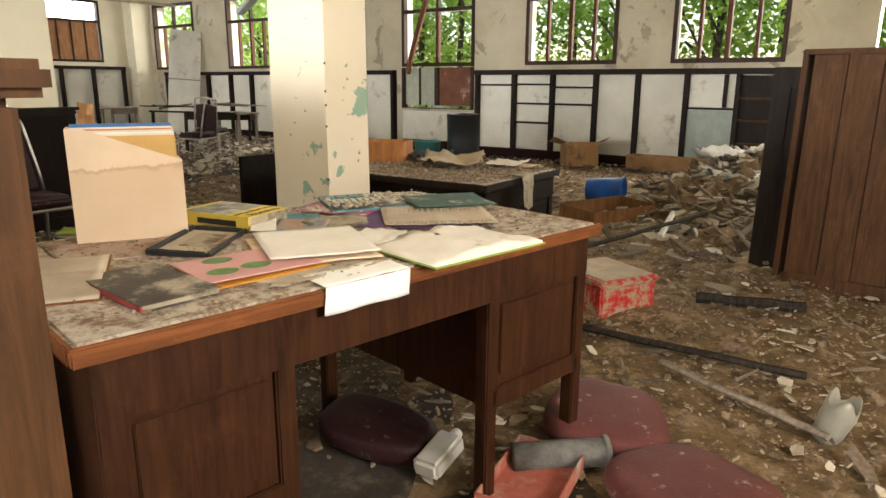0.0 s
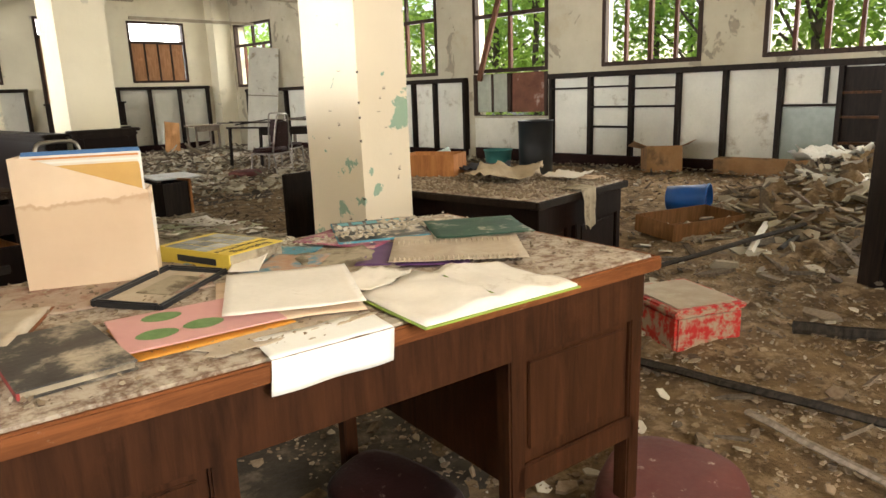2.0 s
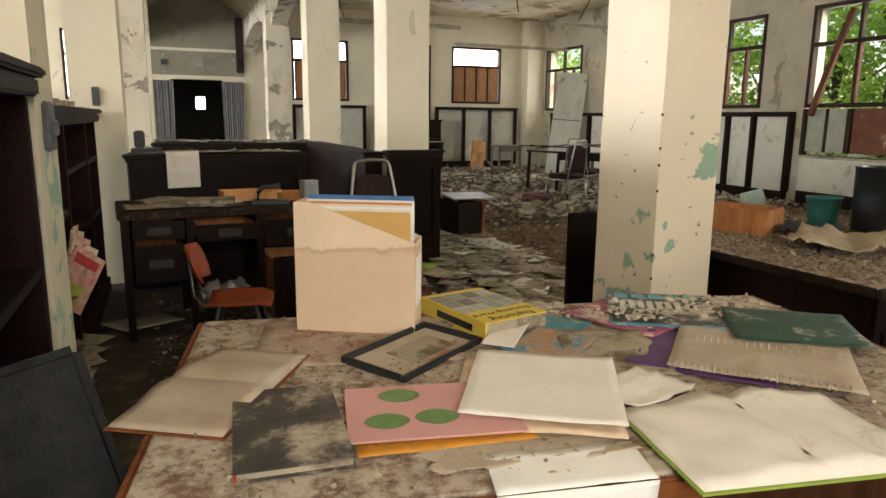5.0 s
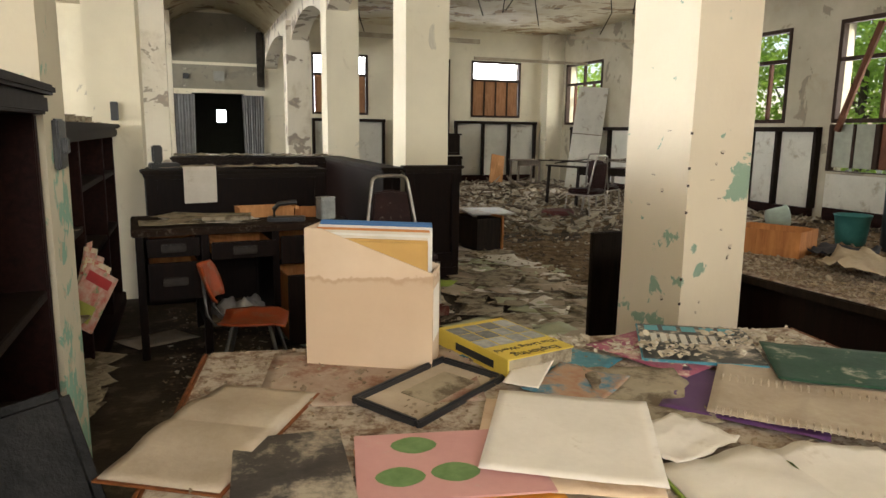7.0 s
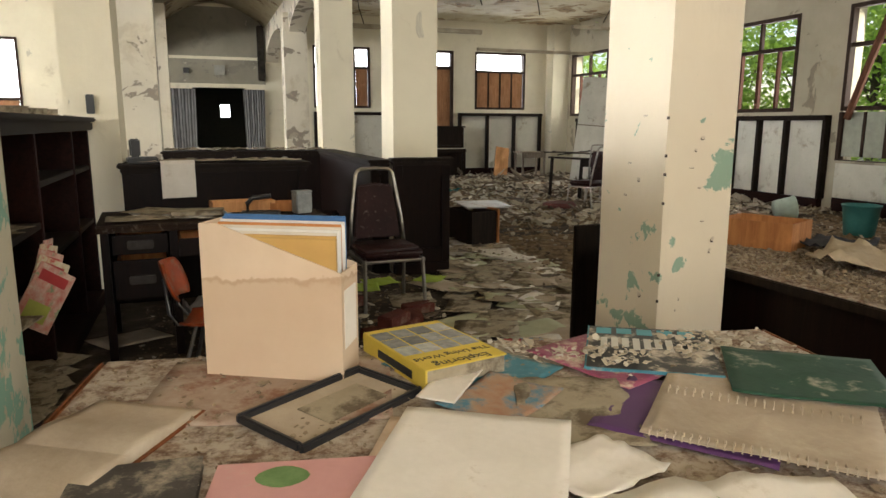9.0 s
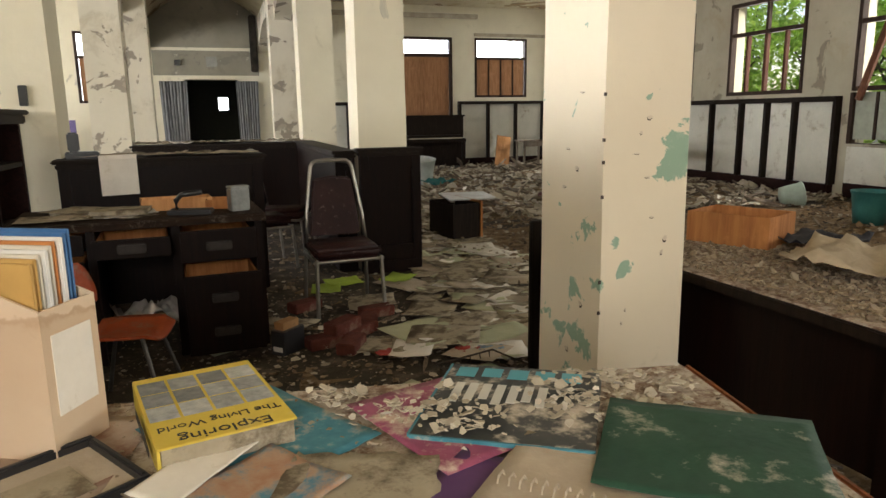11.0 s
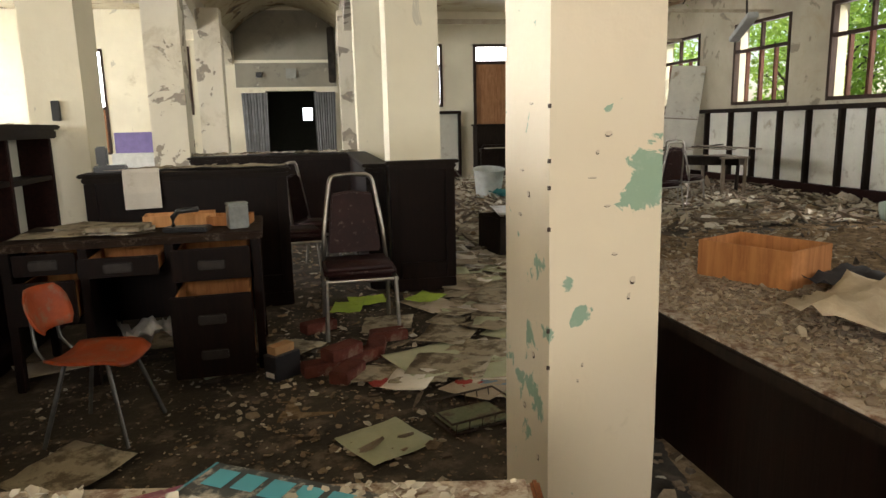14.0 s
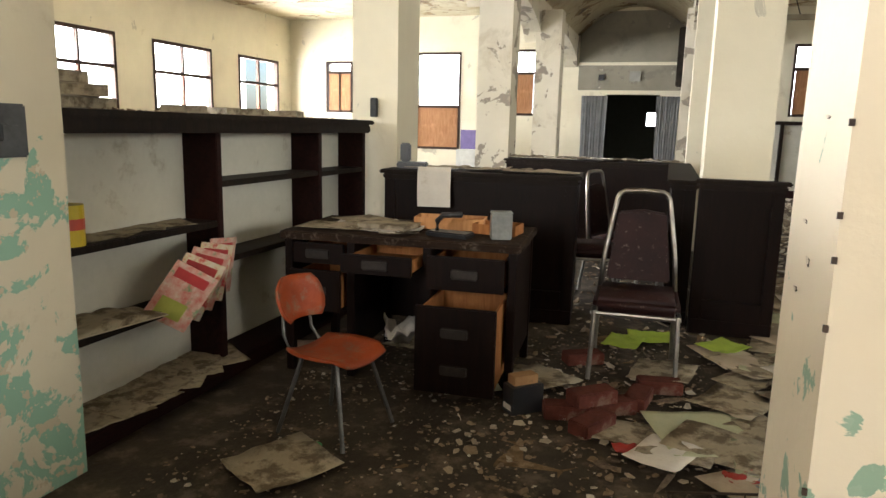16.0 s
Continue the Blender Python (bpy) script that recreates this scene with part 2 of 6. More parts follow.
def tube(bm, pts, r, n=8):
    pts = [Vector(p) for p in pts]
    rings = []
    for i, p in enumerate(pts):
        d = (pts[min(i + 1, len(pts) - 1)] - pts[max(i - 1, 0)]).normalized()
        q = d.to_track_quat("Z", "Y")
        rings.append([bm.verts.new(p + q @ Vector((r * math.cos(2 * math.pi * k / n), r * math.sin(2 * math.pi * k / n), 0))) for k in range(n)])
    for a, b in zip(rings, rings[1:]):
        off = min(range(n), key=lambda s: (a[0].co - b[s].co).length)
        for k in range(n):
            bm.faces.new((a[k], a[(k + 1) % n], b[(k + 1 + off) % n], b[(k + off) % n]))
    bm.faces.new(rings[0][::-1])
    bm.faces.new(rings[-1])


def finish(name, bm, material, smooth=False):
    me = bpy.data.meshes.new(name)
    bmesh.ops.recalc_face_normals(bm, faces=bm.faces)
    bm.to_mesh(me)
    bm.free()
    me.materials.append(material)
    if smooth:
        for p in me.polygons:
            p.use_smooth = True
    return me


def part(name, bm, material, parent, label="", at=None, smooth=False):
    ob = new(name, finish(name, bm, material, smooth))
    ob.parent = parent
    if at is not None:
        ob.matrix_basis = at
    if label:
        tagged(ob, label)
    return ob


def solid(name, bm, material, label, category, group="", kind="", at=None, smooth=False):
    ob = new(name, finish(name, bm, material, smooth))
    if at is not None:
        ob.matrix_basis = at
    return tagged(ob, label, category, group, kind)


def thing(name, at, label, category, group=""):
    ob = new(name)
    ob.empty_display_size = 0.1
    ob.matrix_basis = at
    return tagged(ob, label, category, group)


def boxes(name, specs, material, parent, label="", bevel=0.0):
    bm = bmesh.new()
    for s in specs:
        box(bm, *s, bevel)
    return part(name, bm, material, parent, label)


def structure(name, specs, material, label, category, bevel=0.0):
    bm = bmesh.new()
    for s in specs:
        box(bm, *s, bevel)
    return solid(name, bm, material, label, category, kind="structure")


# ---- the hall: walls, floor, ceiling ----
XR, XL, YF, YB = 9.5, -6.8, 17.1, -1.5
ZC, SILL, HEAD = 3.65, 1.45, 2.92
NSILL, NHEAD, NOPEN = 1.60, 2.96, 2.50
WIN_Y = [(2.74, 4.17), (4.95, 6.44), (7.39, 8.92), (9.77, 11.35), (12.25, 13.82), (15.0, 16.6)]
BACK_Y = [(0.3, 1.8)]
SOUTH_X = [(-0.3, 1.2)]


def holed(name, x0, x1, holes, along, label, material):
    """A wall x0..x1 thick on the axis across 'along', with holes (a0, a1, z0, z1) through it."""
    lo, hi = (YB, YF + 0.3) if along == "y" else (XL, XR)
    specs, at = [], lo
    for a0, a1, z0, z1 in sorted(holes):
        specs += [(at, a0, 0, ZC), (a0, a1, 0, z0), (a0, a1, z1, ZC)]
        at = a1
    specs.append((at, hi, 0, ZC))
    specs = [s for s in specs if s[1] - s[0] > 0.001 and s[3] - s[2] > 0.001]
    return structure(name, [(x0, x1, a, b, c, d) if along == "y" else (a, b, x0, x1, c, d) for a, b, c, d in specs], material, label, "wall")


R_HOLES = [(a, b, 0.74 if i == 2 else SILL, HEAD) for i, (a, b) in enumerate(WIN_Y)] + [(a, b, SILL, HEAD) for a, b in BACK_Y]
WEST_Y = WIN_Y[:3] + [(10.1, 11.6), (12.45, 14.1), (15.0, 16.55)]
WSILL, WHEAD = 1.42, 2.66
L_HOLES = [(a, b, WSILL, WHEAD) for a, b in WEST_Y + BACK_Y]
holed("wall_east", XR, XR + 0.3, R_HOLES, "y", "cream plaster wall with stained flaking paint and window openings", AGED_DIM)
holed("wall_west", XL - 0.3, XL, L_HOLES, "y", "cream plaster wall with tall window openings", CREAM)
F_HOLES = [(7.12, 8.46, NSILL, NHEAD), (5.22, 6.56, 0.0, NHEAD), (3.22, 3.59, NSILL, NHEAD), (4.13, 4.52, NSILL, NHEAD), (0.66, 1.74, 0.0, 2.0), (-1.33, -0.81, 1.53, 2.92), (-3.58, -2.5, 0.75, 2.88), (-5.84, -5.15, 1.53, 2.70)]
holed("wall_north", YF, YF + 0.3, F_HOLES, "x", "cream plaster end wall with boarded windows and doors", CREAM)
holed("wall_south", YB - 0.3, YB, [(a, c, SILL, HEAD) for a, c in SOUTH_X], "x", "plain cream plaster wall with window openings", CREAM)

bm = bmesh.new()
nx, ny = 90, 110
grid = [[bm.verts.new((XL - 0.3 + (XR - XL + 0.6) * i / nx, YB + (YF + 0.3 - YB) * j / ny, 0.012 * noise.noise((i * 0.6, j * 0.6, 0)) - 0.008)) for j in range(ny + 1)] for i in range(nx + 1)]
for i in range(nx):
    for j in range(ny):
        bm.faces.new((grid[i][j], grid[i + 1][j], grid[i + 1][j + 1], grid[i][j + 1]))
solid("floor", bm, FLOORM, "dark worn floor under dirt, dust and plaster crumbs", "floor", kind="structure")
bm = bmesh.new()
box(bm, -200, 200, -200, 200, -0.9, -0.6)
solid("ground", bm, mottled("outside_ground", (0.06, 0.07, 0.03), (0.14, 0.14, 0.07), 0.5, 6), "grassy ground outside the hall", "ground", kind="structure")

# Aisle ceilings are flat, the nave between the arcades has a low barrel vault.
NX0, NX1 = 0.0, 2.3
structure("ceiling_east", [(NX1 + 0.15, XR, YB, YF, ZC, ZC + 0.12)], CEIL, "stained plaster ceiling with flaking brown patches", "ceiling")
structure("ceiling_west", [(XL, NX0 - 0.1, YB, YF, ZC, ZC + 0.12)], CEIL, "stained plaster ceiling with flaking patches", "ceiling")
bm = bmesh.new()
arc = [(NX0 - 0.1 + (NX1 - NX0 + 0.25) * i / 16, 2.98 + 0.75 * math.sin(math.pi * i / 16) ** 0.8) for i in range(17)]
rows = [[bm.verts.new((x, y, z)) for x, z in arc] for y in (YB, YF)]
for i in range(16):
    bm.faces.new((rows[0][i], rows[0][i + 1], rows[1][i + 1], rows[1][i]))
vault = solid("ceiling_vault", bm, CEIL, "grey-cream plaster barrel vault with flaking paint", "ceiling", kind="structure", smooth=True)
mod = vault.modifiers.new("thick", "SOLIDIFY")
mod.thickness, mod.offset = 0.1, 1.0


structure("lunette", [(-0.2, 2.5, YF, YF + 0.3, ZC, 3.95), (-0.2, 2.5, YB - 0.3, YB, ZC, 3.95), (-0.24, -0.2, YB, YF, ZC, 3.95), (2.5, 2.54, YB, YF, ZC, 3.95), (-0.2, 2.5, YB, YF, 3.9, 3.95)], CREAM, "plaster above the arcade closing the vault", "wall")


def arcade(name, x0, x1, ys, material):
    """Beam over a row of piers, with a round arch over each bay."""
    bm = bmesh.new()
    for a, b in zip(ys, ys[1:]):
        n = 20
        lower = [(a + (b - a) * i / n, 2.55 + 0.42 * math.sin(math.pi * i / n) ** 0.6) for i in range(n + 1)]
        for x, flip in ((x0, 1), (x1, 0)):
            for (y0, z0), (y1, z1) in zip(lower, lower[1:]):
                bm.faces.new([bm.verts.new(p) for p in ((x, y0, z0), (x, y1, z1), (x, y1, ZC), (x, y0, ZC))])
        for (y0, z0), (y1, z1) in zip(lower, lower[1:]):
            bm.faces.new([bm.verts.new(p) for p in ((x0, y0, z0), (x1, y0, z0), (x1, y1, z1), (x0, y1, z1))])
    bmesh.ops.remove_doubles(bm, verts=bm.verts, dist=0.001)
    return solid(name, bm, material, "plaster arcade beam with round arches over the piers", "arch", kind="structure")


arcade("arcade_east", 2.2, 2.46, (YB, 3.58, 6.98, 10.13, 13.17, YF), PIER_B)
arcade("arcade_west", -0.22, 0.05, (YB, 3.87, 6.92, 9.8, 12.95, YF), PIER_B)


def pier(name, x0, x1, y0, y1, z0, material, label):
    bm = bmesh.new()
    v = box(bm, x0, x1, y0, y1, z0, 3.0)
    bmesh.ops.subdivide_edges(bm, edges=bm.edges, cuts=7, use_grid_fill=True)
    for w in bm.verts:
        w.co += Vector([0.006 * noise.noise(w.co * 2.2 + Vector((k * 9, 0, 0))) for k in range(3)])
    return solid(name, bm, material, label, "pillar", group="pillars of the arcade", kind="structure", smooth=False)


pier("pillar_1", 2.254, 2.542, 3.385, 3.772, 0, PIER, "square cream pillar with mint green patches under flaking paint")
for z in (1.262, 1.134, 1.07, 0.97, 0.715, 0.62):
    boxes("nail", [(2.249, 2.256, 3.380, 3.386, z - 0.006, z + 0.004)], plain("rusty_nail", (0.05, 0.03, 0.02), 0.7), bpy.data.objects["pillar_1"])
FLAKE = plain("curled_paint", (0.66, 0.56, 0.43), 0.75)
CHIP_SHADOW = plain("chip_shadow", (0.07, 0.05, 0.035), 0.9)


def paint_flake(x, y, z, w, h, face, seed):
    """A chip of paint that curls off the pillar, with a dark copy of its outline under it as painted shadow; face 0
    looks south, 1 looks west.
    """
    r = random.Random(seed)
    ring = [(w * r.uniform(0.5, 1) * math.cos(a), h * r.uniform(0.5, 1) * math.sin(a)) for a in [k * math.pi / 3 for k in range(6)]]
    for name, mat, lift, off in (("chip_shadow", CHIP_SHADOW, 0.0, 0.0075), ("paint_flake", FLAKE, 0.3, 0.009)):
        bm = bmesh.new()
        vs = []
        for u, v in ring:
            d = off + (lift * max(0.0, v) if lift else 0.0)
            if lift:
                u, v = u * 1.05, v * 0.9 + 0.35 * h
            vs.append(bm.verts.new((x + u, y - d, z + v) if face == 0 else (x - d, y + u, z + v)))
        bm.faces.new(vs)
        bm.normal_update()
        bmesh.ops.solidify(bm, geom=list(bm.faces), thickness=0.0012)
        part(name, bm, mat, bpy.data.objects["pillar_1"])


for k, (u, z, w, h) in enumerate(((2.397, 1.192, 0.011, 0.008), (2.372, 1.15, 0.006, 0.007), (2.47, 0.83, 0.009, 0.014), (2.46, 0.79, 0.007, 0.012), (2.40, 1.02, 0.012, 0.004), (2.36, 1.09, 0.016, 0.003), (2.34, 0.62, 0.004, 0.008), (2.42, 0.9, 0.010, 0.005), (2.33, 0.58, 0.004, 0.006))):
    paint_flake(u, 3.385, z, w, h, 0, 600 + k)
for k, (u, z, w, h) in enumerate(((3.5, 1.27, 0.02, 0.004), (3.58, 1.1, 0.016, 0.004), (3.52, 1.04, 0.012, 0.012), (3.6, 0.98, 0.014, 0.006), (3.48, 0.62, 0.012, 0.014), (3.56, 0.45, 0.014, 0.012), (3.44, 0.35, 0.01, 0.012))):
    paint_flake(2.254, u, z, w, h, 1, 620 + k)
pier("pillar_2", 2.225, 2.60, 6.80, 7.16, 0, CREAM, "square cream plaster pillar standing on a panelled wooden base")
pier("pillar_3", 2.185, 2.59, 9.95, 10.32, 0, CREAM, "square cream plaster pillar")
pier("pillar_4", 2.11, 2.49, 13.0, 13.35, 0, PIER_B, "square plaster pillar with flaking grey patches")
pier("pillar_5", -0.35, 0.13, 3.66, 4.06, 0, GREENED, "cream pillar with flaking paint over mint green at its foot")
pier("pillar_6", -0.115, 0.225, 6.72, 7.12, 0, CREAM, "square cream plaster pillar beside the counter")
pier("pillar_7", -0.02, 0.35, 9.6, 9.95, 0, PIER_B, "square plaster pillar with large flaked patches")
pier("pillar_8", -0.02, 0.36, 12.8, 13.1, 0, PIER_B, "square plaster pillar with flaked paint")

# ---- windows ----
WOODW = wood("window_wood", (0.02, 0.013, 0.01), (0.06, 0.035, 0.025), 0.5)
REDW = wood("sunlit_sash_wood", (0.05, 0.02, 0.012), (0.12, 0.05, 0.03), 0.5)


def window(name, x, y0, y1, z0, z1, cols, transom, side, label, lower=None):
    """A timber window in an x-facing wall: frame, transom, mullions; lower: height of a lower light under the sill."""
    w = tagged(new(name), label, "window", "timber windows", "structure")
    w.matrix_basis = pose(x, y0, z0)
    L, H, f, d = y1 - y0, z1 - z0, 0.06, 0.09
    s = -1 if side < 0 else 1
    xa, xb = sorted((-0.02 * s, d * s))
    boxes("window_frame", [(xa, xb, 0, f, 0, H), (xa, xb, L - f, L, 0, H), (xa, xb, f, L - f, H - f, H), (xa, xb, f, L - f, 0, f)], WOODW, w, "", 0.006)
    boxes("transom", [(xa + 0.012, xb - 0.012, f, L - f, H * transom - 0.03, H * transom + 0.03)], WOODW, w, "", 0.004)
    for k in range(1, cols):
        y = L * k / cols
        wide = 0.03 if k == cols / 2 else 0.022
        boxes("mullion", [(xa + 0.02, xb - 0.02, y - wide, y + wide, f, H * transom - 0.03)], REDW, w, "", 0.004)
    boxes("mullion", [(xa + 0.02, xb - 0.02, L / 2 - 0.025, L / 2 + 0.025, H * transom + 0.03, H - f)], WOODW, w, "", 0.004)
    return w


for i, (a, b) in enumerate(WIN_Y):
    if i == 2:
        w = window("window_3", XR, a, b, SILL, HEAD, 2, 0.62, 1, "dark timber window with lower glazed light and boarded panel")
        boxes("lower_frame", [(-0.03, 0.08, 0, 0.06, -0.71, -0.02), (-0.03, 0.08, b - a - 0.06, b - a, -0.71, -0.02), (-0.03, 0.08, 0.06, b - a - 0.06, -0.71, -0.7), (-0.03, 0.08, 0.72, 0.8, -0.65, -0.02)], WOODW, w, "", 0.005)
        boxes("pane", [(0.02, 0.03, 0.8, b - a - 0.06, -0.65, -0.02)], plain("dirty_glass", (0.35, 0.36, 0.28), 0.35), w, "clouded greenish glass pane")
        bm = bmesh.new()
        tube(bm, [(-0.07, 1.36, -0.12), (-0.07, 1.15, 0.5), (-0.06, 0.85, 1.35)], 0.05, 6)
        part("broken_brace", bm, wood("brace_wood", (0.08, 0.035, 0.02), (0.16, 0.07, 0.04), 0.6), w, "loose brown timber leaning in the window")
        boxes("mullion", [(0.0, 0.06, 1.12, 1.16, -0.65, -0.02)], WOODW, w)
        boxes("board", [(0.01, 0.05, 0.06, 0.72, -0.65, -0.02)], mottled("red_board", (0.10, 0.04, 0.025), (0.2, 0.085, 0.05), 6, 50, 0.7, dirt=(0.4, 0.33, 0.28), dirt_amount=0.66, local=True), w, "brown stained board nailed in the lower light")
    else:
        window(f"window_{i + 1}", XR, a, b, SILL, HEAD, 4, 0.66, 1, "dark timber window without glass, trees behind it")
for i, (a, b) in enumerate(WEST_Y[3:]):
    window(f"window_{i + 7}", XL, a, b, WSILL, WHEAD, 2, 0.55, -1, "dark timber window full of white daylight")
for i, (a, b) in enumerate(WEST_Y[:3]):
    window(f"window_{i + 10}", XL, a, b, WSILL, WHEAD, 2, 0.55, -1, "dark timber window full of white daylight")


def end_window(name, x0, x1, z0, z1, open_from, panels, label):
    """A window of the end wall, boarded below with upright panels and open above."""
    w = tagged(new(name), label, "window", "boarded windows of the end wall", "structure")
    w.matrix_basis = pose(x0, YF, z0)
    L, H, f = x1 - x0, z1 - z0, 0.05
    ho = open_from - z0
    boxes("window_frame", [(0, f, -0.02, 0.1, 0, H), (L - f, L, -0.02, 0.1, 0, H), (f, L - f, -0.02, 0.1, H - f, H), (f, L - f, -0.02, 0.1, 0, f)], WOODW, w, "", 0.005)
    boxes("transom", [(f, L - f, -0.01, 0.09, ho - 0.03, ho + 0.03)], WOODW, w, "", 0.004)
    n = panels
    for k in range(n):
        a, b = f + (L - 2 * f) * k / n, f + (L - 2 * f) * (k + 1) / n
        boxes("board", [(a + 0.015, b - 0.015, 0.02, 0.05, f, ho - 0.03)], PANELO, w, "", 0.004)
        if k:
            boxes("mullion", [(a - 0.015, a + 0.015, 0.0, 0.08, f, ho - 0.03)], WOODW, w)
    return w


end_window("window_13", 7.12, 8.46, NSILL, NHEAD, NOPEN, 4, "boarded timber window with a bright open top light")
end_window("window_14", 3.22, 3.59, NSILL, NHEAD, NOPEN, 1, "narrow window boarded with orange plywood")
end_window("window_15", 4.13, 4.52, NSILL, NHEAD, NOPEN, 1, "narrow window boarded with orange plywood")
end_window("window_16", -1.33, -0.81, 1.53, 2.92, 2.43, 1, "narrow window boarded with orange plywood")
end_window("window_17", -5.84, -5.15, 1.53, 2.70, 2.45, 2, "window with brown timber shutters")
w = end_window("window_18", -3.58, -2.5, 0.75, 2.88, 1.7, 1, "tall bright window with a tan board in its lower half")
d2 = tagged(new("door_1"), "double panelled brown wooden door under a bright transom", "door", kind="structure")
d2.matrix_basis = pose(5.22, YF, 0)
boxes("door_frame", [(0, 0.07, -0.02, 0.12, 0, 2.96), (1.27, 1.34, -0.02, 0.12, 0, 2.96), (0.07, 1.27, -0.02, 0.12, 2.90, 2.96), (0.07, 1.27, -0.02, 0.12, 2.52, 2.6)], WOODW, d2, "", 0.006)
for k in (0, 1):
    leaf = boxes("leaf", [(0.07 + 0.6 * k, 0.665 + 0.6 * k, 0.03, 0.07, 0, 2.52)], PANELO, d2, "brown varnished door leaf", 0.004)
    for z0, z1 in ((0.2, 1.05), (1.2, 2.35)):
        boxes("panel", [(0.17 + 0.6 * k, 0.56 + 0.6 * k, 0.015, 0.028, z0, z1)], PANELO, leaf, "", 0.01)

# Doorway at the end of the nave: dark passage with a far window.
structure("passage", [(0.0, 0.1, YF + 0.3, YF + 5, 0, 2.4), (2.4, 2.5, YF + 0.3, YF + 5, 0, 2.4), (0.1, 2.4, YF + 0.3, YF + 5, 2.3, 2.4), (0.1, 1.35, YF + 4.9, YF + 5, 0, 2.3), (1.6, 2.4, YF + 4.9, YF + 5, 0, 2.3), (1.35, 1.6, YF + 4.9, YF + 5, 0, 1.42), (1.35, 1.6, YF + 4.9, YF + 5, 1.76, 2.3)], plain("dark_passage", (0.03, 0.028, 0.026), 0.9), "dark passage with one small bright window", "passage")
glow, gt, gb = nodes_of("bright_sky_backdrop")
gb.inputs["Emission Color"].default_value, gb.inputs["Emission Strength"].default_value = (1, 1, 1, 1), 8.0
structure("backdrop", [(0.9, 2.1, YF + 6.0, YF + 6.02, 0.9, 2.1)], glow, "bright sky beyond the passage window", "backdrop")
structure("backdrop_west", [(XL - 4.02, XL - 4, YB - 4, YF + 4, -0.5, 7)], glow, "bright white sky beyond the windows", "backdrop")
structure("backdrop_north", [(XL - 3, -0.6, YF + 4, YF + 4.02, -0.5, 7)], glow, "bright white sky beyond the end windows", "backdrop")
structure("backdrop_north_east", [(3.2, XR + 1, YF + 4, YF + 4.02, -0.5, 7)], glow, "bright white sky beyond the end windows", "backdrop")
# Thin added sheet; its darkened colour dims the wall at the nave's end.
structure("wall_nave_end", [(0.08, 2.18, YF - 0.02, YF - 0.004, 2.08, ZC)], END_DIM, "grey stained plaster above the dark doorway, darkened for the dim nave", "wall")
structure("nave_moulding", [(0.08, 2.18, YF - 0.05, YF, 2.58, 2.64), (0.55, 1.9, YF - 0.04, YF, 2.0, 2.07)], CREAM, "plaster string course and door head on the end wall", "moulding", 0.01)


def curtain(x0, x1, seed):
    bm = bmesh.new()
    n = 40
    rnd = random.Random(seed)
    ph = rnd.random() * 6
    rows = []
    for z in (0.02, 0.66, 1.3, 1.96):
        sway = 0.04 * (1.96 - z)
        rows.append([bm.verts.new((x0 + (x1 - x0) * i / n + sway * (0.5 - i / n), YF - 0.12 + 0.016 * math.sin(i * 1.35 + ph) + 0.01 * math.sin(i * 0.6), z)) for i in range(n + 1)])
    for a, b in zip(rows, rows[1:]):
        for i in range(n):
            bm.faces.new((a[i], a[i + 1], b[i + 1], b[i]))
    ob = solid("curtain", bm, mottled("grey_curtain", (0.13, 0.13, 0.13), (0.2, 0.2, 0.2), 5, 60, 0.8, 0.1), "grey pleated curtain hanging beside the dark doorway", "curtain", "doorway curtains", smooth=True)
    m = ob.modifiers.new("thick", "SOLIDIFY")
    m.thickness = 0.006
    return ob


curtain(0.18, 0.72, 1)
curtain(1.68, 2.14, 2)

# ---- dado panelling with shelves under the east and north windows ----
def dado(name, x, ys, z1, label, shelves=()):
    """Bookshelf bays along the east wall: white back panels between dark uprights."""
    d = tagged(new(name), label, "shelving", kind="structure")
    d.matrix_basis = pose(x, 0, 0)
    boxes("top_rail", [(-0.14, 0, ys[0] - 0.03, ys[-1] + 0.03, z1 - 0.045, z1 + 0.03)], DARKW, d, "", 0.006)
    boxes("base_rail", [(-0.12, 0, ys[0], ys[-1], 0, 0.16)], RED_BASE, d, "oxblood painted base board", 0.006)
    for y in ys:
        boxes("upright", [(-0.12, 0, y - 0.03, y + 0.03, 0.16, z1 - 0.045)], DARKW, d, "", 0.004)
    for a, b in zip(ys, ys[1:]):
        boxes("back_panel", [(-0.025, -0.005, a + 0.03, b - 0.03, 0.16, z1 - 0.045)], PANELW, d, "white painted back panel")
    for a, b, z in shelves:
        boxes("shelf", [(-0.12, -0.026, a + 0.03, b - 0.03, z - 0.014, z + 0.014)], DARKW, d, "", 0.003)
    return d


SH = [(6.58, 7.27, 1.15), (5.91, 6.58, 1.16), (5.91, 6.58, 0.87), (5.91, 6.58, 0.58), (5.21, 5.91, 1.12), (5.21, 5.91, 0.87), (3.24, 3.9, 0.86)]
dado("shelving_east_1", XR, [2.72, 3.24, 3.9, 4.58, 5.21, 5.91, 6.58, 7.27], 1.35, "wall shelving of dark uprights and white back panels", SH)
dado("shelving_east_2", XR, [9.08, 9.8, 10.35, 10.9, 11.6, 12.3, 13.0, 13.7, 14.5, 15.3, 16.1], 1.36, "wall shelving of dark uprights and white back panels")
structure("panel_east", [(XR - 0.02, XR - 0.004, 7.42, 8.9, 0.2, 0.7)], PANELW, "white painted panel under the window", "panel")
structure("skirting_east", [(XR - 0.03, XR, YB, 2.5, 0, 0.2), (XR - 0.03, XR, 7.3, 8.9, 0, 0.2)], RED_BASE, "oxblood wooden skirting board", "skirting", 0.004)
e1 = bpy.data.objects["shelving_east_1"]
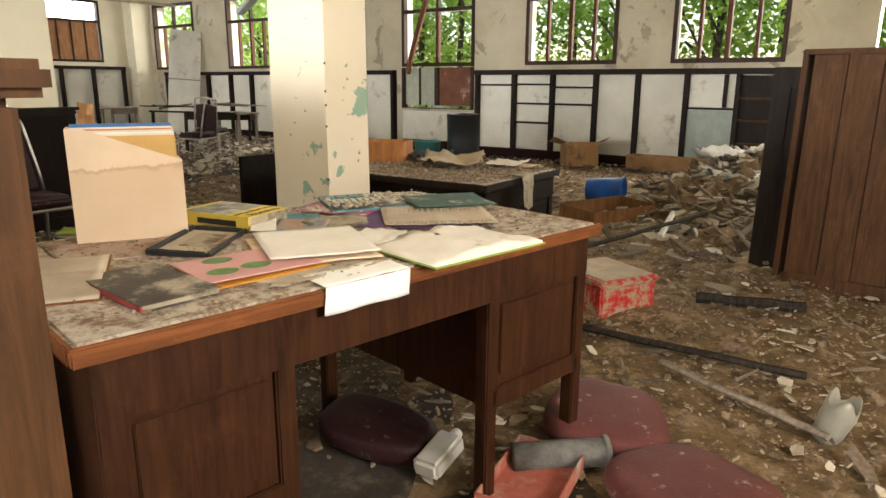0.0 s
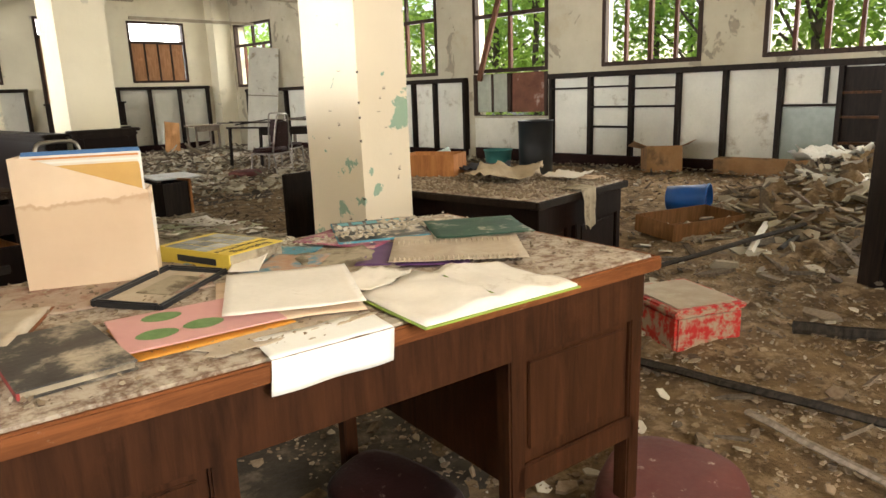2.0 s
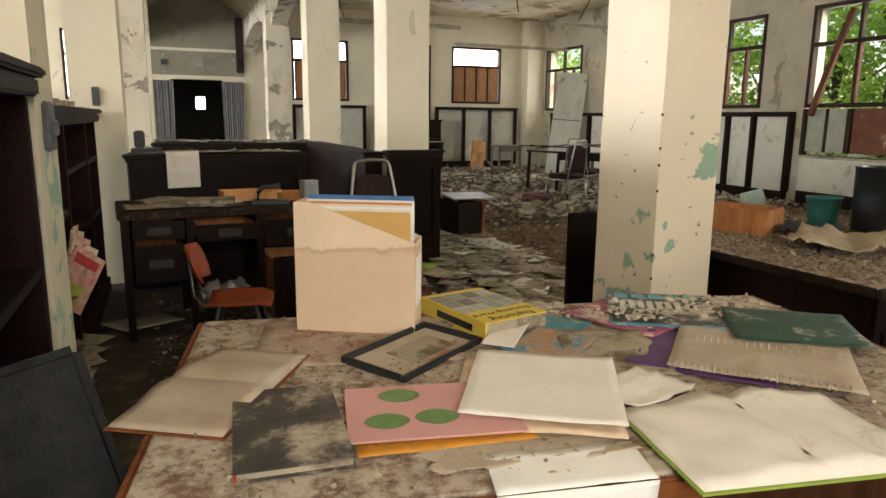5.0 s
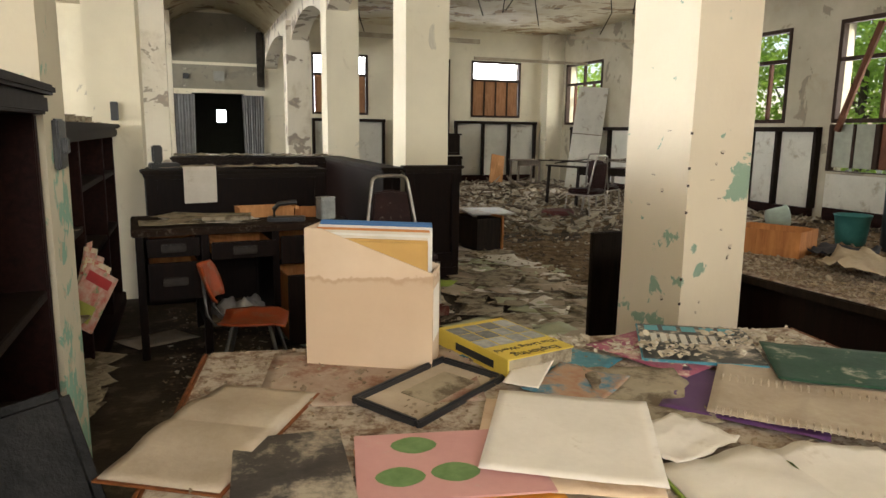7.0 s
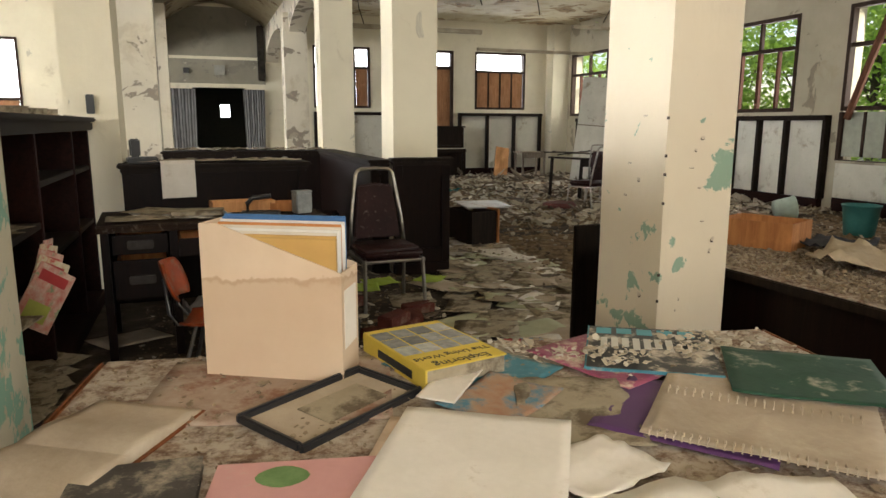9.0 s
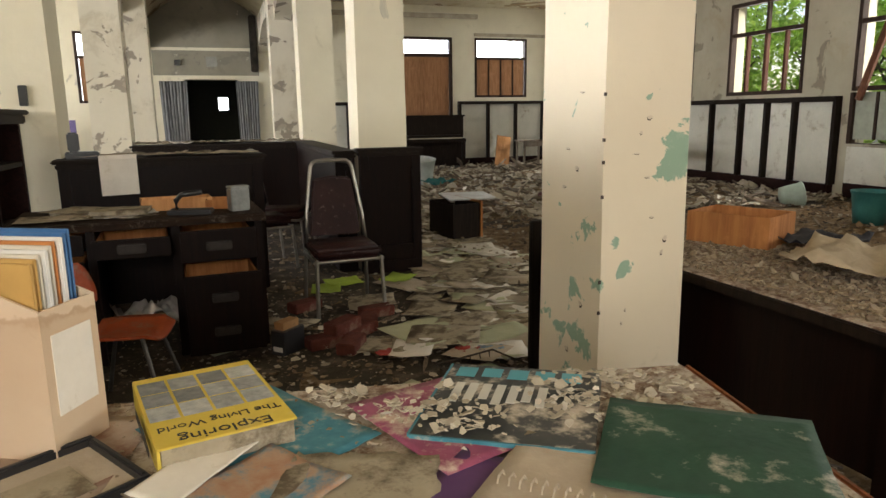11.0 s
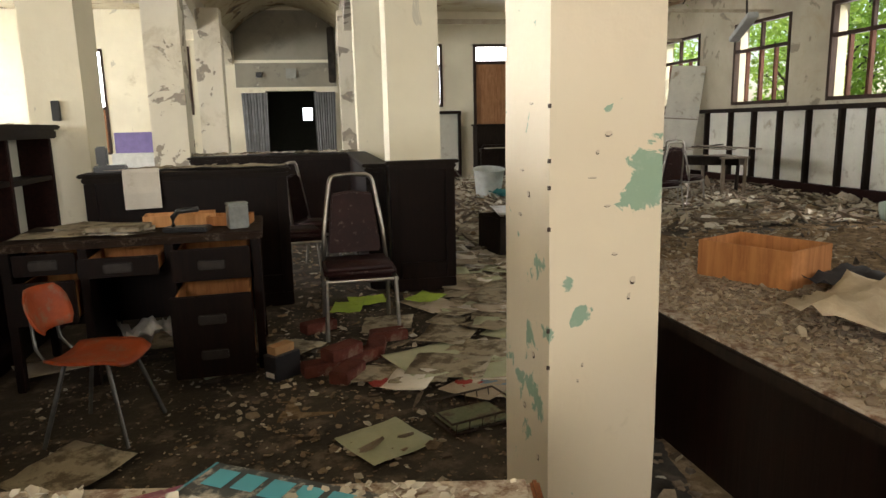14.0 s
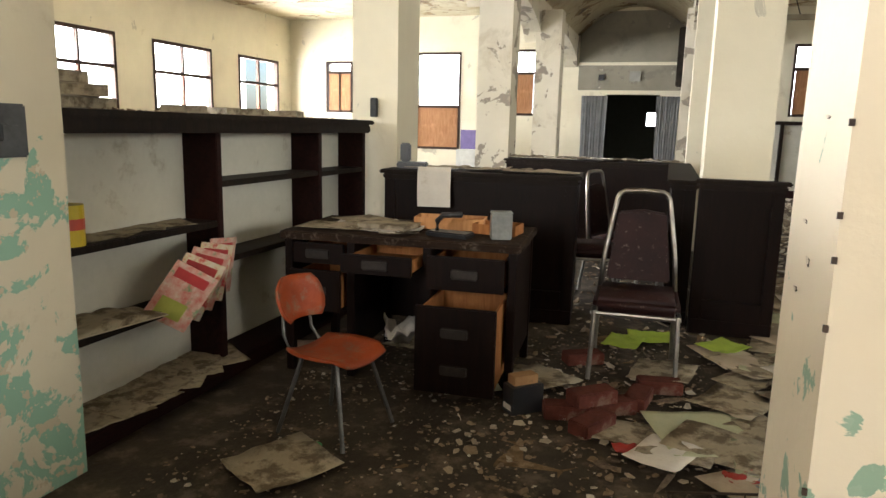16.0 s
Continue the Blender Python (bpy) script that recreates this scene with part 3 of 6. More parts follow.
boxes("cupboard_back", [(-0.05, -0.03, 2.75, 3.21, 0.16, 1.29)], DARKW, e1, "brown wooden back of the end bay")
for z in (0.42, 0.72, 1.0):
    boxes("shelf", [(-0.14, -0.05, 2.75, 3.21, z - 0.014, z + 0.014)], WARD, e1)
boxes("pane", [(-0.06, -0.05, 3.27, 3.87, 0.2, 0.84)], plain("grey_green_glass", (0.24, 0.27, 0.22), 0.3), e1, "clouded grey-green glass pane")
boxes("mullion", [(-0.1, -0.03, 3.38, 3.42, 0.88, 1.30)], DARKW, e1)
nd = tagged(new("shelving_north"), "dark framed wall panelling with white panels", "shelving", kind="structure")
nd.matrix_basis = pose(0, YF, 0)
for x0, x1 in ((6.68, 8.9), (3.2, 4.9)):
    boxes("top_rail", [(x0, x1, -0.16, 0, 1.44, 1.51)], DARKW, nd, "", 0.005)
    boxes("base_rail", [(x0, x1, -0.12, 0, 0, 0.18)], RED_BASE, nd, "", 0.005)
    k = round((x1 - x0) / 0.72)
    for i in range(k + 1):
        x = x0 + 0.03 + (x1 - x0 - 0.06) * i / k
        boxes("upright", [(x - 0.03, x + 0.03, -0.12, 0, 0.18, 1.44)], DARKW, nd)
    boxes("back_panel", [(x0, x1, -0.02, -0.004, 0.18, 1.44)], PANELW, nd, "white painted back panel")
structure("corner_pilaster", [(9.05, 9.5, 16.75, 17.1, 0, ZC)], CREAM, "cream plaster corner pier", "pillar")
structure("hanging_rail", [(6.4, 9.2, 15.2, 15.26, 2.78, 2.84), (3.0, 6.0, 14.0, 14.06, 2.95, 3.03), (7.2, 9.4, 12.6, 12.66, 2.95, 3.0)], mottled("rusty_rail", (0.25, 0.2, 0.14), (0.5, 0.44, 0.33), 6, 40), "thin ceiling rails of a vanished lowered ceiling", "rail", 0.004)

# ---- furniture ----
def panelled_desk(name, at, L, D, H, top_mat, body_mat, label, edge=EDGEW):
    """A double-pedestal desk; local x along the front, y to the back."""
    d = thing(name, at, label, "desk")
    boxes("desktop", [(0, L, 0, D, H - 0.022, H)], top_mat, d, "dust-covered desktop", 0.006)
    boxes("edge_band", [(-0.012, L + 0.012, -0.014, 0.0, H - 0.036, H - 0.002), (L, L + 0.013, 0, D, H - 0.036, H - 0.002), (-0.013, 0, 0, D, H - 0.036, H - 0.002)], edge, d, "worn orange-brown edge band", 0.004)
    boxes("rail", [(0.02, L - 0.02, 0.01, 0.035, H - 0.155, H - 0.04)], body_mat, d, "", 0.003)
    boxes("back_panel", [(0.05, L - 0.05, D - 0.05, D - 0.03, 0.46, H - 0.04)], body_mat, d)
    lw, SIDE = 0.045, (0.40 if L > 1 else 0.3)
    for x in (0.02, SIDE - 0.045, L - 0.46, L - 0.065):
        for y in (0.012, D - 0.06):
            boxes("leg", [(x, x + lw, y, y + lw, 0, H - 0.04)], body_mat, d, "", 0.004)
    for x0, x1 in ((0.02, SIDE), (L - 0.46, L - 0.02)):
        p = boxes("pedestal", [(x0 + 0.02, x1 - 0.02, 0.025, D - 0.04, 0.30, H - 0.04)], body_mat, d, "", 0.003)
        boxes("panel", [(x0 + 0.06, x1 - 0.06, 0.017, 0.0245, 0.39, H - 0.17)], body_mat, p, "", 0.003)
        boxes("stile", [(x0 + 0.02, x1 - 0.02, 0.012, 0.0245, 0.30, 0.36)], body_mat, p, "", 0.003)
    return d


DESK = pose(0.401, 2.051, 0, 0, 0, -10)
panelled_desk("writing_desk", DESK, 1.44, 0.84, 0.768, TOPW, DESKW, "brown panelled wooden desk with a dusty top full of papers")
# Near-black COUNTW body: the shade on its west face is put into the wood.
d2 = panelled_desk("wooden_desk", pose(2.655, 2.735, 0, 0, 0, 2), 0.8, 1.42, 0.70, TOPW, COUNTW, "low brown wooden desk heaped with plaster crumbs", edge=DARKW)


def open_desk(at):
    d = thing("office_desk", at, "dark wooden office desk with drawers pulled out", "desk")
    L, D, H = 1.27, 0.6, 0.635
    boxes("desktop", [(-0.02, L + 0.02, -0.02, D + 0.02, H - 0.035, H)], OFFTOP, d, "dusty dark desktop", 0.006)
    for x in (0.0, 0.36, 0.78, L - 0.045):
        for y in (0, D - 0.045):
            boxes("leg", [(x, x + 0.045, y, y + 0.045, 0, H - 0.035)], COUNTW, d, "", 0.004)
    boxes("side_panel", [(L - 0.02, L - 0.005, 0.045, D - 0.045, 0.12, H - 0.035)], COUNTW, d)
    boxes("side_panel", [(0.005, 0.02, 0.045, D - 0.045, 0.12, H - 0.035)], COUNTW, d)
    for px in (0.38, 0.79):
        boxes("partition", [(px, px + 0.015, 0.045, D - 0.045, 0.1, H - 0.035)], COUNTW, d)
    boxes("back_panel", [(0.045, L - 0.045, D - 0.03, D - 0.015, 0.15, H - 0.035)], COUNTW, d)

    def drawer(x0, x1, z0, z1, out, front):
        dr = boxes("drawer", [(x0, x1, -out, -out + 0.02, z0, z1)], COUNTW, d, "drawer pulled out of the desk" if out > 0.03 else "", 0.004)
        e = min(D - 0.1, 0.45)
        boxes("drawer_box", [(x0 + 0.012, x0 + 0.024, -out + 0.02, -out + e, z0 + 0.01, z1 - 0.02), (x1 - 0.024, x1 - 0.012, -out + 0.02, -out + e, z0 + 0.01, z1 - 0.02), (x0 + 0.024, x1 - 0.024, -out + e - 0.012, -out + e, z0 + 0.01, z1 - 0.02), (x0 + 0.024, x1 - 0.024, -out + 0.02, -out + e - 0.012, z0 + 0.01, z0 + 0.018)], ORANGEW, dr, "raw orange-brown drawer sides")
        xm = (x0 + x1) / 2
        for zm in ([(z0 + z1) / 2] if z1 - z0 < 0.3 else [z0 + 0.1, z1 - 0.1]):
            boxes("handle", [(xm - 0.07, xm + 0.07, -out - 0.012, -out, zm - 0.022, zm + 0.022)], front, dr, "dull worn drawer handle plate", 0.006)

    plate = mottled("dull_plate", (0.012, 0.009, 0.007), (0.035, 0.026, 0.02), 20, 80, 0.5, 0.1, metal=0.4, local=True)
    drawer(0.40, 0.775, 0.50, 0.58, 0.17, plate)
    drawer(0.06, 0.35, 0.50, 0.59, 0.02, plate)
    drawer(0.06, 0.35, 0.3, 0.48, 0.06, plate)
    drawer(0.82, 1.22, 0.44, 0.58, 0.07, plate)
    drawer(0.82, 1.22, 0.06, 0.41, 0.24, plate)
    return d


od = open_desk(pose(0.24, 5.22, 0, 0, 0, 4))
od.scale = (0.915, 1.0, 1.137)


def bookcase(name, y0, y1, dividers, shelves, top, label, x=0.04, depth=0.3, back=PANELW):
    b = thing(name, pose(x, y0, 0), label, "bookcase")
    L = y1 - y0
    boxes("cornice", [(-depth - 0.02, 0.05, -0.03, L + 0.04, top - 0.03, top), (-depth, 0.03, -0.01, L + 0.02, top - 0.085, top - 0.03)], DARKW, b, "moulded dark cornice", 0.008)
    boxes("plinth", [(-depth, 0.02, 0, L, 0, 0.09)], RED_BASE, b, "oxblood plinth", 0.005)
    boxes("back_panel", [(-depth, -depth + 0.02, 0.0, L, 0.09, top - 0.085)], back, b, "white painted back panel")
    for a, c in dividers:
        boxes("upright", [(-depth + 0.02, 0.0, a - y0, c - y0, 0.09, top - 0.085)], RED_BASE, b, "", 0.004)
    for a, c, z in shelves:
        boxes("shelf", [(-depth + 0.02, -0.005, a - y0, c - y0, z - 0.03, z)], DARKW, b, "dusty shelf", 0.003)
    return b


bookcase("bookcase", 4.095, 6.6, [(4.095, 4.125), (4.975, 5.015), (5.945, 5.985), (6.56, 6.6)], [(4.125, 4.975, 0.785), (4.125, 4.975, 0.445), (5.015, 5.945, 0.968), (5.015, 5.945, 0.60), (5.985, 6.56, 0.96), (5.985, 6.56, 0.6)], 1.275, "long low dark bookcase with white back and books on top", depth=0.21)
bookcase("near_bookcase", 2.2, 3.62, [(2.2, 2.24), (2.88, 2.92), (3.58, 3.62)], [(2.24, 2.88, 0.78), (2.92, 3.58, 0.78), (2.24, 2.88, 0.45), (2.92, 3.58, 0.45)], 1.375, "dark wooden bookcase against the pillar", x=0.12, back=DARKW)


def counter(name, x0, x1, y0, y1, H, label, rot=0):
    c = thing(name, pose(x0, y0, 0, 0, 0, rot), label, "counter")
    L, D = x1 - x0, y1 - y0
    boxes("body", [(0.02, L - 0.02, 0.02, D - 0.02, 0.1, H - 0.06)], COUNTW, c, "", 0.004)
    boxes("plinth", [(0, L, 0, D, 0, 0.1)], COUNTW, c, "", 0.006)
    boxes("countertop", [(-0.03, L + 0.03, -0.03, D + 0.03, H - 0.025, H), (-0.01, L + 0.01, -0.01, D + 0.01, H - 0.06, H - 0.025)], DARKW, c, "dark moulded countertop", 0.008)
    for sx in (0.0, L - 0.07):
        boxes("stile", [(sx, sx + 0.07, 0, 0.02, 0.1, H - 0.06)], COUNTW, c, "", 0.004)
    for rz0, rz1 in ((0.1, 0.22), (H - 0.16, H - 0.06)):
        boxes("rail", [(0.07, L - 0.07, 0, 0.02, rz0, rz1)], COUNTW, c, "", 0.004)
    boxes("end_panel", [(-0.0, 0.02, 0.02, D - 0.02, 0.1, H - 0.06)], COUNTW, c)
    boxes("end_panel", [(L - 0.02, L, 0.02, D - 0.02, 0.1, H - 0.06)], COUNTW, c)
    return c


counter("issue_counter", 0.24, 1.50, 6.47, 6.93, 0.96, "dark panelled library counter with dusty papers on top", 5)
counter("pillar_counter", 2.21, 2.69, 6.73, 6.79, 0.97, "dark panelled counter end against the pillar")
counter("side_counter", 2.05, 2.20, 6.86, 9.4, 0.95, "long dark counter running behind the pillar")
counter("back_counter", 0.36, 2.18, 9.5, 9.8, 0.93, "dark counter across the aisle littered with papers")


def wardrobe(at):
    w = thing("wardrobe", at, "tall brown wooden cupboard leaning out of the rubble", "wardrobe")
    L, D, H = 1.1, 0.5, 1.37
    boxes("body", [(0.0, D, 0, 0.03, 0, H), (0, D, -L, -L + 0.03, 0, H), (D - 0.02, D, -L + 0.03, -0.03, 0, H), (0.0, D, -L + 0.03, -0.03, 0.06, 0.09)], WARD, w, "", 0.004)
    boxes("top", [(-0.03, D + 0.02, -L - 0.03, 0.03, H - 0.03, H)], WARD, w, "", 0.01)
    n = 6
    for k in range(n):
        a = -L + 0.03 + (L - 0.06) * k / n
        boxes("plank", [(0.0 + 0.003 * (k % 2), 0.02 + 0.003 * (k % 2), a + 0.002, a + (L - 0.06) / n - 0.002, 0.1, H - 0.03)], WARD, w, "", 0.003)
    boxes("base_rail", [(-0.012, 0.02, -L + 0.03, -0.03, 0.0, 0.1)], WARD, w, "rotten base rail", 0.006)
    return w


wardrobe(pose(4.27, 1.69, 0.0, 0, 3.5, -6))
# Added dark panel that stands in for the wardrobe's dark left side.
boxes_d = thing("wardrobe_side_panel", pose(4.40, 1.73, 0, 0, 4, -6), "dark panel standing in for the wardrobe's left side", "door panel")
boxes("panel", [(0, 0.025, 0, 0.16, 0, 1.28)], DARKW, boxes_d, "", 0.004)
boxes("batten", [(-0.02, 0, 0.05, 0.1, 0.1, 1.16)], DARKW, boxes_d)

bc = thing("brown_cabinet", pose(-0.365, 1.59, 0), "reddish-brown wooden cabinet standing close to the desk", "cabinet")
boxes("body", [(0, 0.55, 0, 0.36, 0.04, 1.16)], WARD, bc, "", 0.008)
boxes("top", [(-0.02, 0.57, -0.02, 0.38, 1.16, 1.19)], WARD, bc, "", 0.008)
boxes("plinth", [(0.02, 0.53, 0.02, 0.34, 0, 0.04)], DARKW, bc)


def banquet_chair(at, label):
    """Front towards -y; steel tube frame, upholstered seat and tapered back."""
    c = thing("banquet_chair", at, label, "chair", "banquet chairs")
    bm = bmesh.new()
    box(bm, -0.2, 0.2, -0.2, 0.2, 0.33, 0.405)
    bmesh.ops.bevel(bm, geom=list(bm.edges), offset=0.025, segments=3, affect="EDGES")
    part("seat", bm, VINYL, c, "dusty maroon vinyl seat", smooth=True)
    bm = bmesh.new()
    v = []
    for y in (0.0, 0.035):
        for x, z in ((-0.16, 0.0), (0.16, 0.0), (0.14, 0.2), (0.12, 0.38), (0.0, 0.40), (-0.12, 0.38), (-0.14, 0.2)):
            v.append(bm.verts.new((x, 0.185 + y + z * 0.14, 0.42 + z * 0.92)))
    bm.faces.new(v[:7][::-1])
    bm.faces.new(v[7:])
    for i in range(7):
        bm.faces.new((v[i], v[(i + 1) % 7], v[7 + (i + 1) % 7], v[7 + i]))
    bmesh.ops.recalc_face_normals(bm, faces=bm.faces)
    bmesh.ops.bevel(bm, geom=list(bm.edges), offset=0.01, segments=2, affect="EDGES")
    part("backrest", bm, VINYL, c, "maroon vinyl back pad")
    bm = bmesh.new()
    tube(bm, [(-0.19, 0.19, 0.35), (-0.175, 0.22, 0.55), (-0.15, 0.245, 0.72), (-0.13, 0.262, 0.84), (-0.118, 0.266, 0.865), (-0.095, 0.268, 0.878), (0.0, 0.269, 0.884), (0.095, 0.268, 0.878), (0.118, 0.266, 0.865), (0.13, 0.262, 0.84), (0.15, 0.245, 0.72), (0.175, 0.22, 0.55), (0.19, 0.19, 0.35)], 0.013)
    part("back_frame", bm, METAL, c, "bent tarnished steel tube", smooth=True)
    bm = bmesh.new()
    tube(bm, [(-0.2, -0.2, 0.325), (0.2, -0.2, 0.325), (0.2, 0.2, 0.325), (-0.2, 0.2, 0.325), (-0.2, -0.2, 0.325)], 0.011)
    part("seat_frame", bm, METAL, c)
    for sx in (-1, 1):
        for y, lean in ((-0.2, -0.03), (0.2, 0.05)):
            bm = bmesh.new()
            tube(bm, [(sx * 0.19, y, 0.34), (sx * 0.2, y + lean, 0.0)], 0.012)
            part("leg", bm, METAL, c)
    return c


ch = banquet_chair(pose(1.915, 5.90, 0, 0, 0, 2), "maroon banquet chair with a bent steel tube back")
ch.scale = (1.05, 1.0, 1.05)
copy_thing(ch, pose(1.72, 7.75, 0, 0, 0, 70))
tagged(copy_thing(ch, pose(1.50, 7.35, 0, 0, 0, 100)), "maroon banquet chair behind the counter")
tagged(copy_thing(ch, pose(6.15, 10.2, 0, 0, 0, 200)), "maroon chair standing among rubble in the hall")
tagged(copy_thing(ch, pose(6.9, 10.9, 0, 0, 0, 120)), "maroon chair beside the wrecked table")


def school_chair(at):
    c = thing("school_chair", at, "orange plastic school chair with dirty seat and steel legs", "chair")
    # Orange and its brown dirt patches are darkened for the shadow around the chair.
    om = mottled("shaded_orange_plastic", (0.2, 0.035, 0.01), (0.31, 0.062, 0.018), 8, 60, 0.45, 0.1, dirt=(0.2, 0.10, 0.06), dirt_amount=0.58, local=True, dirt_scale=14)
    bm = bmesh.new()
    n = 12
    rows = []
    for j in range(7):
        y = -0.19 + 0.37 * j / 6
        hw = 0.2 * (1 - 0.25 * abs((j - 3) / 3) ** 2.5)
        rows.append([bm.verts.new((hw * (2 * i / n - 1), y, 0.40 + 0.025 * (2 * i / n - 1) ** 2 - (0.025 if j == 0 else 0))) for i in range(n + 1)])
    for a, b in zip(rows, rows[1:]):
        for i in range(n):
            bm.faces.new((a[i], a[i + 1], b[i + 1], b[i]))
    s = part("seat", bm, om, c, "dusty orange seat, darkened for shade", smooth=True)
    s.modifiers.new("thick", "SOLIDIFY").thickness = 0.014
    bm = bmesh.new()
    rows = []
    for j in range(7):
        hw = 0.165 * (1 - 0.3 * abs((j - 3) / 3) ** 3)
        rows.append([bm.verts.new((hw * (2 * i / n - 1), 0.235 + 0.012 * j - 0.05 * (2 * i / n - 1) ** 2, 0.53 + 0.21 * j / 6)) for i in range(n + 1)])
    for a, b in zip(rows, rows[1:]):
        for i in range(n):
            bm.faces.new((a[i], a[i + 1], b[i + 1], b[i]))
    s = part("backrest", bm, om, c, "rounded orange back shell", smooth=True)
    s.modifiers.new("thick", "SOLIDIFY").thickness = 0.012
    steel = mottled("grey_steel", (0.08, 0.08, 0.08), (0.2, 0.19, 0.18), 12, 80, 0.4, 0.1, metal=0.8, local=True)
    for sx in (-1, 1):
        for tip, topy in ((-0.2, -0.1), (0.2, 0.1)):
            bm = bmesh.new()
            tube(bm, [(sx * 0.12, topy, 0.40), (sx * 0.2, tip, 0.0)], 0.011)
            part("leg", bm, steel, c)
        bm = bmesh.new()
        tube(bm, [(sx * 0.1, 0.05, 0.395), (sx * 0.11, 0.2, 0.40), (sx * 0.1, 0.245, 0.46), (sx * 0.09, 0.26, 0.66)], 0.009)
        part("back_support", bm, steel, c, smooth=True)
    return c


sc = school_chair(pose(0.79, 4.70, 0, 0, 0, 78))
sc.scale = (0.84, 0.84, 0.83)


def piano(at):
    p = thing("upright_piano", at, "dark brown upright piano with its keyboard lid closed", "piano")
    boxes("case", [(0, 1.45, 0.12, 0.55, 0.05, 1.16)], DARKW, p, "", 0.01)
    boxes("lid", [(-0.03, 1.48, 0.08, 0.57, 1.16, 1.2)], DARKW, p, "", 0.01)
    boxes("key_bed", [(0.03, 1.42, -0.14, 0.12, 0.6, 0.68)], DARKW, p, "", 0.01)
    boxes("fallboard", [(0.08, 1.37, -0.1, 0.12, 0.68, 0.76)], DARKW, p, "", 0.02)
    boxes("keys", [(0.1, 1.35, -0.125, -0.1, 0.68, 0.7)], plain("ivory", (0.6, 0.55, 0.42), 0.4), p, "yellowed key edge")
    for x in (0.03, 1.34):
        boxes("leg", [(x, x + 0.08, -0.1, -0.02, 0.05, 0.6)], DARKW, p, "", 0.012)
    boxes("base", [(0, 1.45, -0.12, 0.55, 0, 0.05)], DARKW, p)
    return p


piano(pose(5.15, 16.35, 0))

# ---- things on the desk ----
DZ = 0.769


def book(name, x, y, w, d, rot, thick, cover, label, z=DZ, tilt=(0, 0), pages=True, category="book", group="", spine=None):
    b = thing(name, pose(x, y, z, tilt[0], tilt[1], rot), label, category, group)
    boxes("back_cover", [(-w / 2, w / 2, -d / 2, d / 2, 0, 0.003)], cover, b, "", 0.001)
    boxes("front_cover", [(-w / 2, w / 2, -d / 2, d / 2, thick - 0.003, thick)], cover, b, "", 0.001)
    boxes("spine", [(-w / 2, -w / 2 + 0.004, -d / 2, d / 2, 0.003, thick - 0.003)], spine or cover, b)
    if pages:
        boxes("page_block", [(-w / 2 + 0.005, w / 2 - 0.004, -d / 2 + 0.004, d / 2 - 0.004, 0.0035, thick - 0.0035)], PAPER, b, "yellowed page block")
    return b


def sheet(name, x, y, w, d, rot, mat, label, z=DZ, curl=0.012, seed=0, category="paper", group="", n=14, ragged=0.0):
    """A curled sheet with a little thickness."""
    rnd = random.Random(seed)
    bm = bmesh.new()
    ph = rnd.random() * 9
    g = []
    for i in range(n + 1):
        row = []
        for j in range(n + 1):
            u, v = i / n - 0.5, j / n - 0.5
            e = ragged * (rnd.random() - 0.5) if i in (0, n) or j in (0, n) else 0
            zz = curl * (0.35 + 0.35 * noise.noise((u * 2.3 + ph, v * 2.3, ph)) + 0.3 * abs(noise.noise((u * 7 + ph, v * 7, ph))) + 0.12 * noise.noise((u * 19, v * 19, ph))) + curl * 0.5 * max(0, abs(u) + abs(v) - 0.7)
            row.append(bm.verts.new(((u + e) * w, (v + e) * d, max(0.0, zz))))
        g.append(row)
    for i in range(n):
        for j in range(n):
            bm.faces.new((g[i][j], g[i + 1][j], g[i + 1][j + 1], g[i][j + 1]))
    bm.normal_update()
    bmesh.ops.solidify(bm, geom=list(bm.faces), thickness=0.0012)
    return solid(name, bm, mat, label, category, group, at=pose(x, y, z, 0, 0, rot), smooth=True)


def open_book(name, x, y, w, d, rot, label, mat, cover, z=DZ, thick=0.018, crumple=0.0):
    b = thing(name, pose(x, y, z, 0, 0, rot), label, "book")
    boxes("cover", [(-w / 2 - 0.005, w / 2 + 0.005, -d / 2 - 0.005, d / 2 + 0.005, 0, 0.003)], cover, b)
    for s in (-1, 1):
        bm = bmesh.new()
        n = 10
        prof = [(s * w / 2 * i / n, 0.004 + thick * (math.sin(math.pi * min(1.0, i / n * 1.5 + 0.1)) * 0.5 + 0.5 * (1 - i / n) ** 0.5 * 0.9 + 0.12)) for i in range(n + 1)]
        ys = [-d / 2 + d * j / n for j in range(n + 1)]
        lo = [[bm.verts.new((px, yy, 0.0035)) for px, _ in prof] for yy in (ys[0], ys[-1])]
        hi = [[bm.verts.new((px, yy, max(0.005, pz + crumple * (noise.noise((px * 14, yy * 14, s)) + 0.5 * noise.noise((px * 33, yy * 33, s)))))) for px, pz in prof] for yy in ys]
        for i in range(n):
            for j in range(n):
                bm.faces.new((hi[j][i], hi[j][i + 1], hi[j + 1][i + 1], hi[j + 1][i]))
            for k, kk in ((0, 0), (1, n)):
                bm.faces.new((lo[k][i], lo[k][i + 1], hi[kk][i + 1], hi[kk][i]))
        bm.faces.new([lo[0][n], lo[1][n]] + [hi[j][n] for j in range(n, -1, -1)])
        part("page_block", bm, mat, b, "curling pages", smooth=True)
    return b


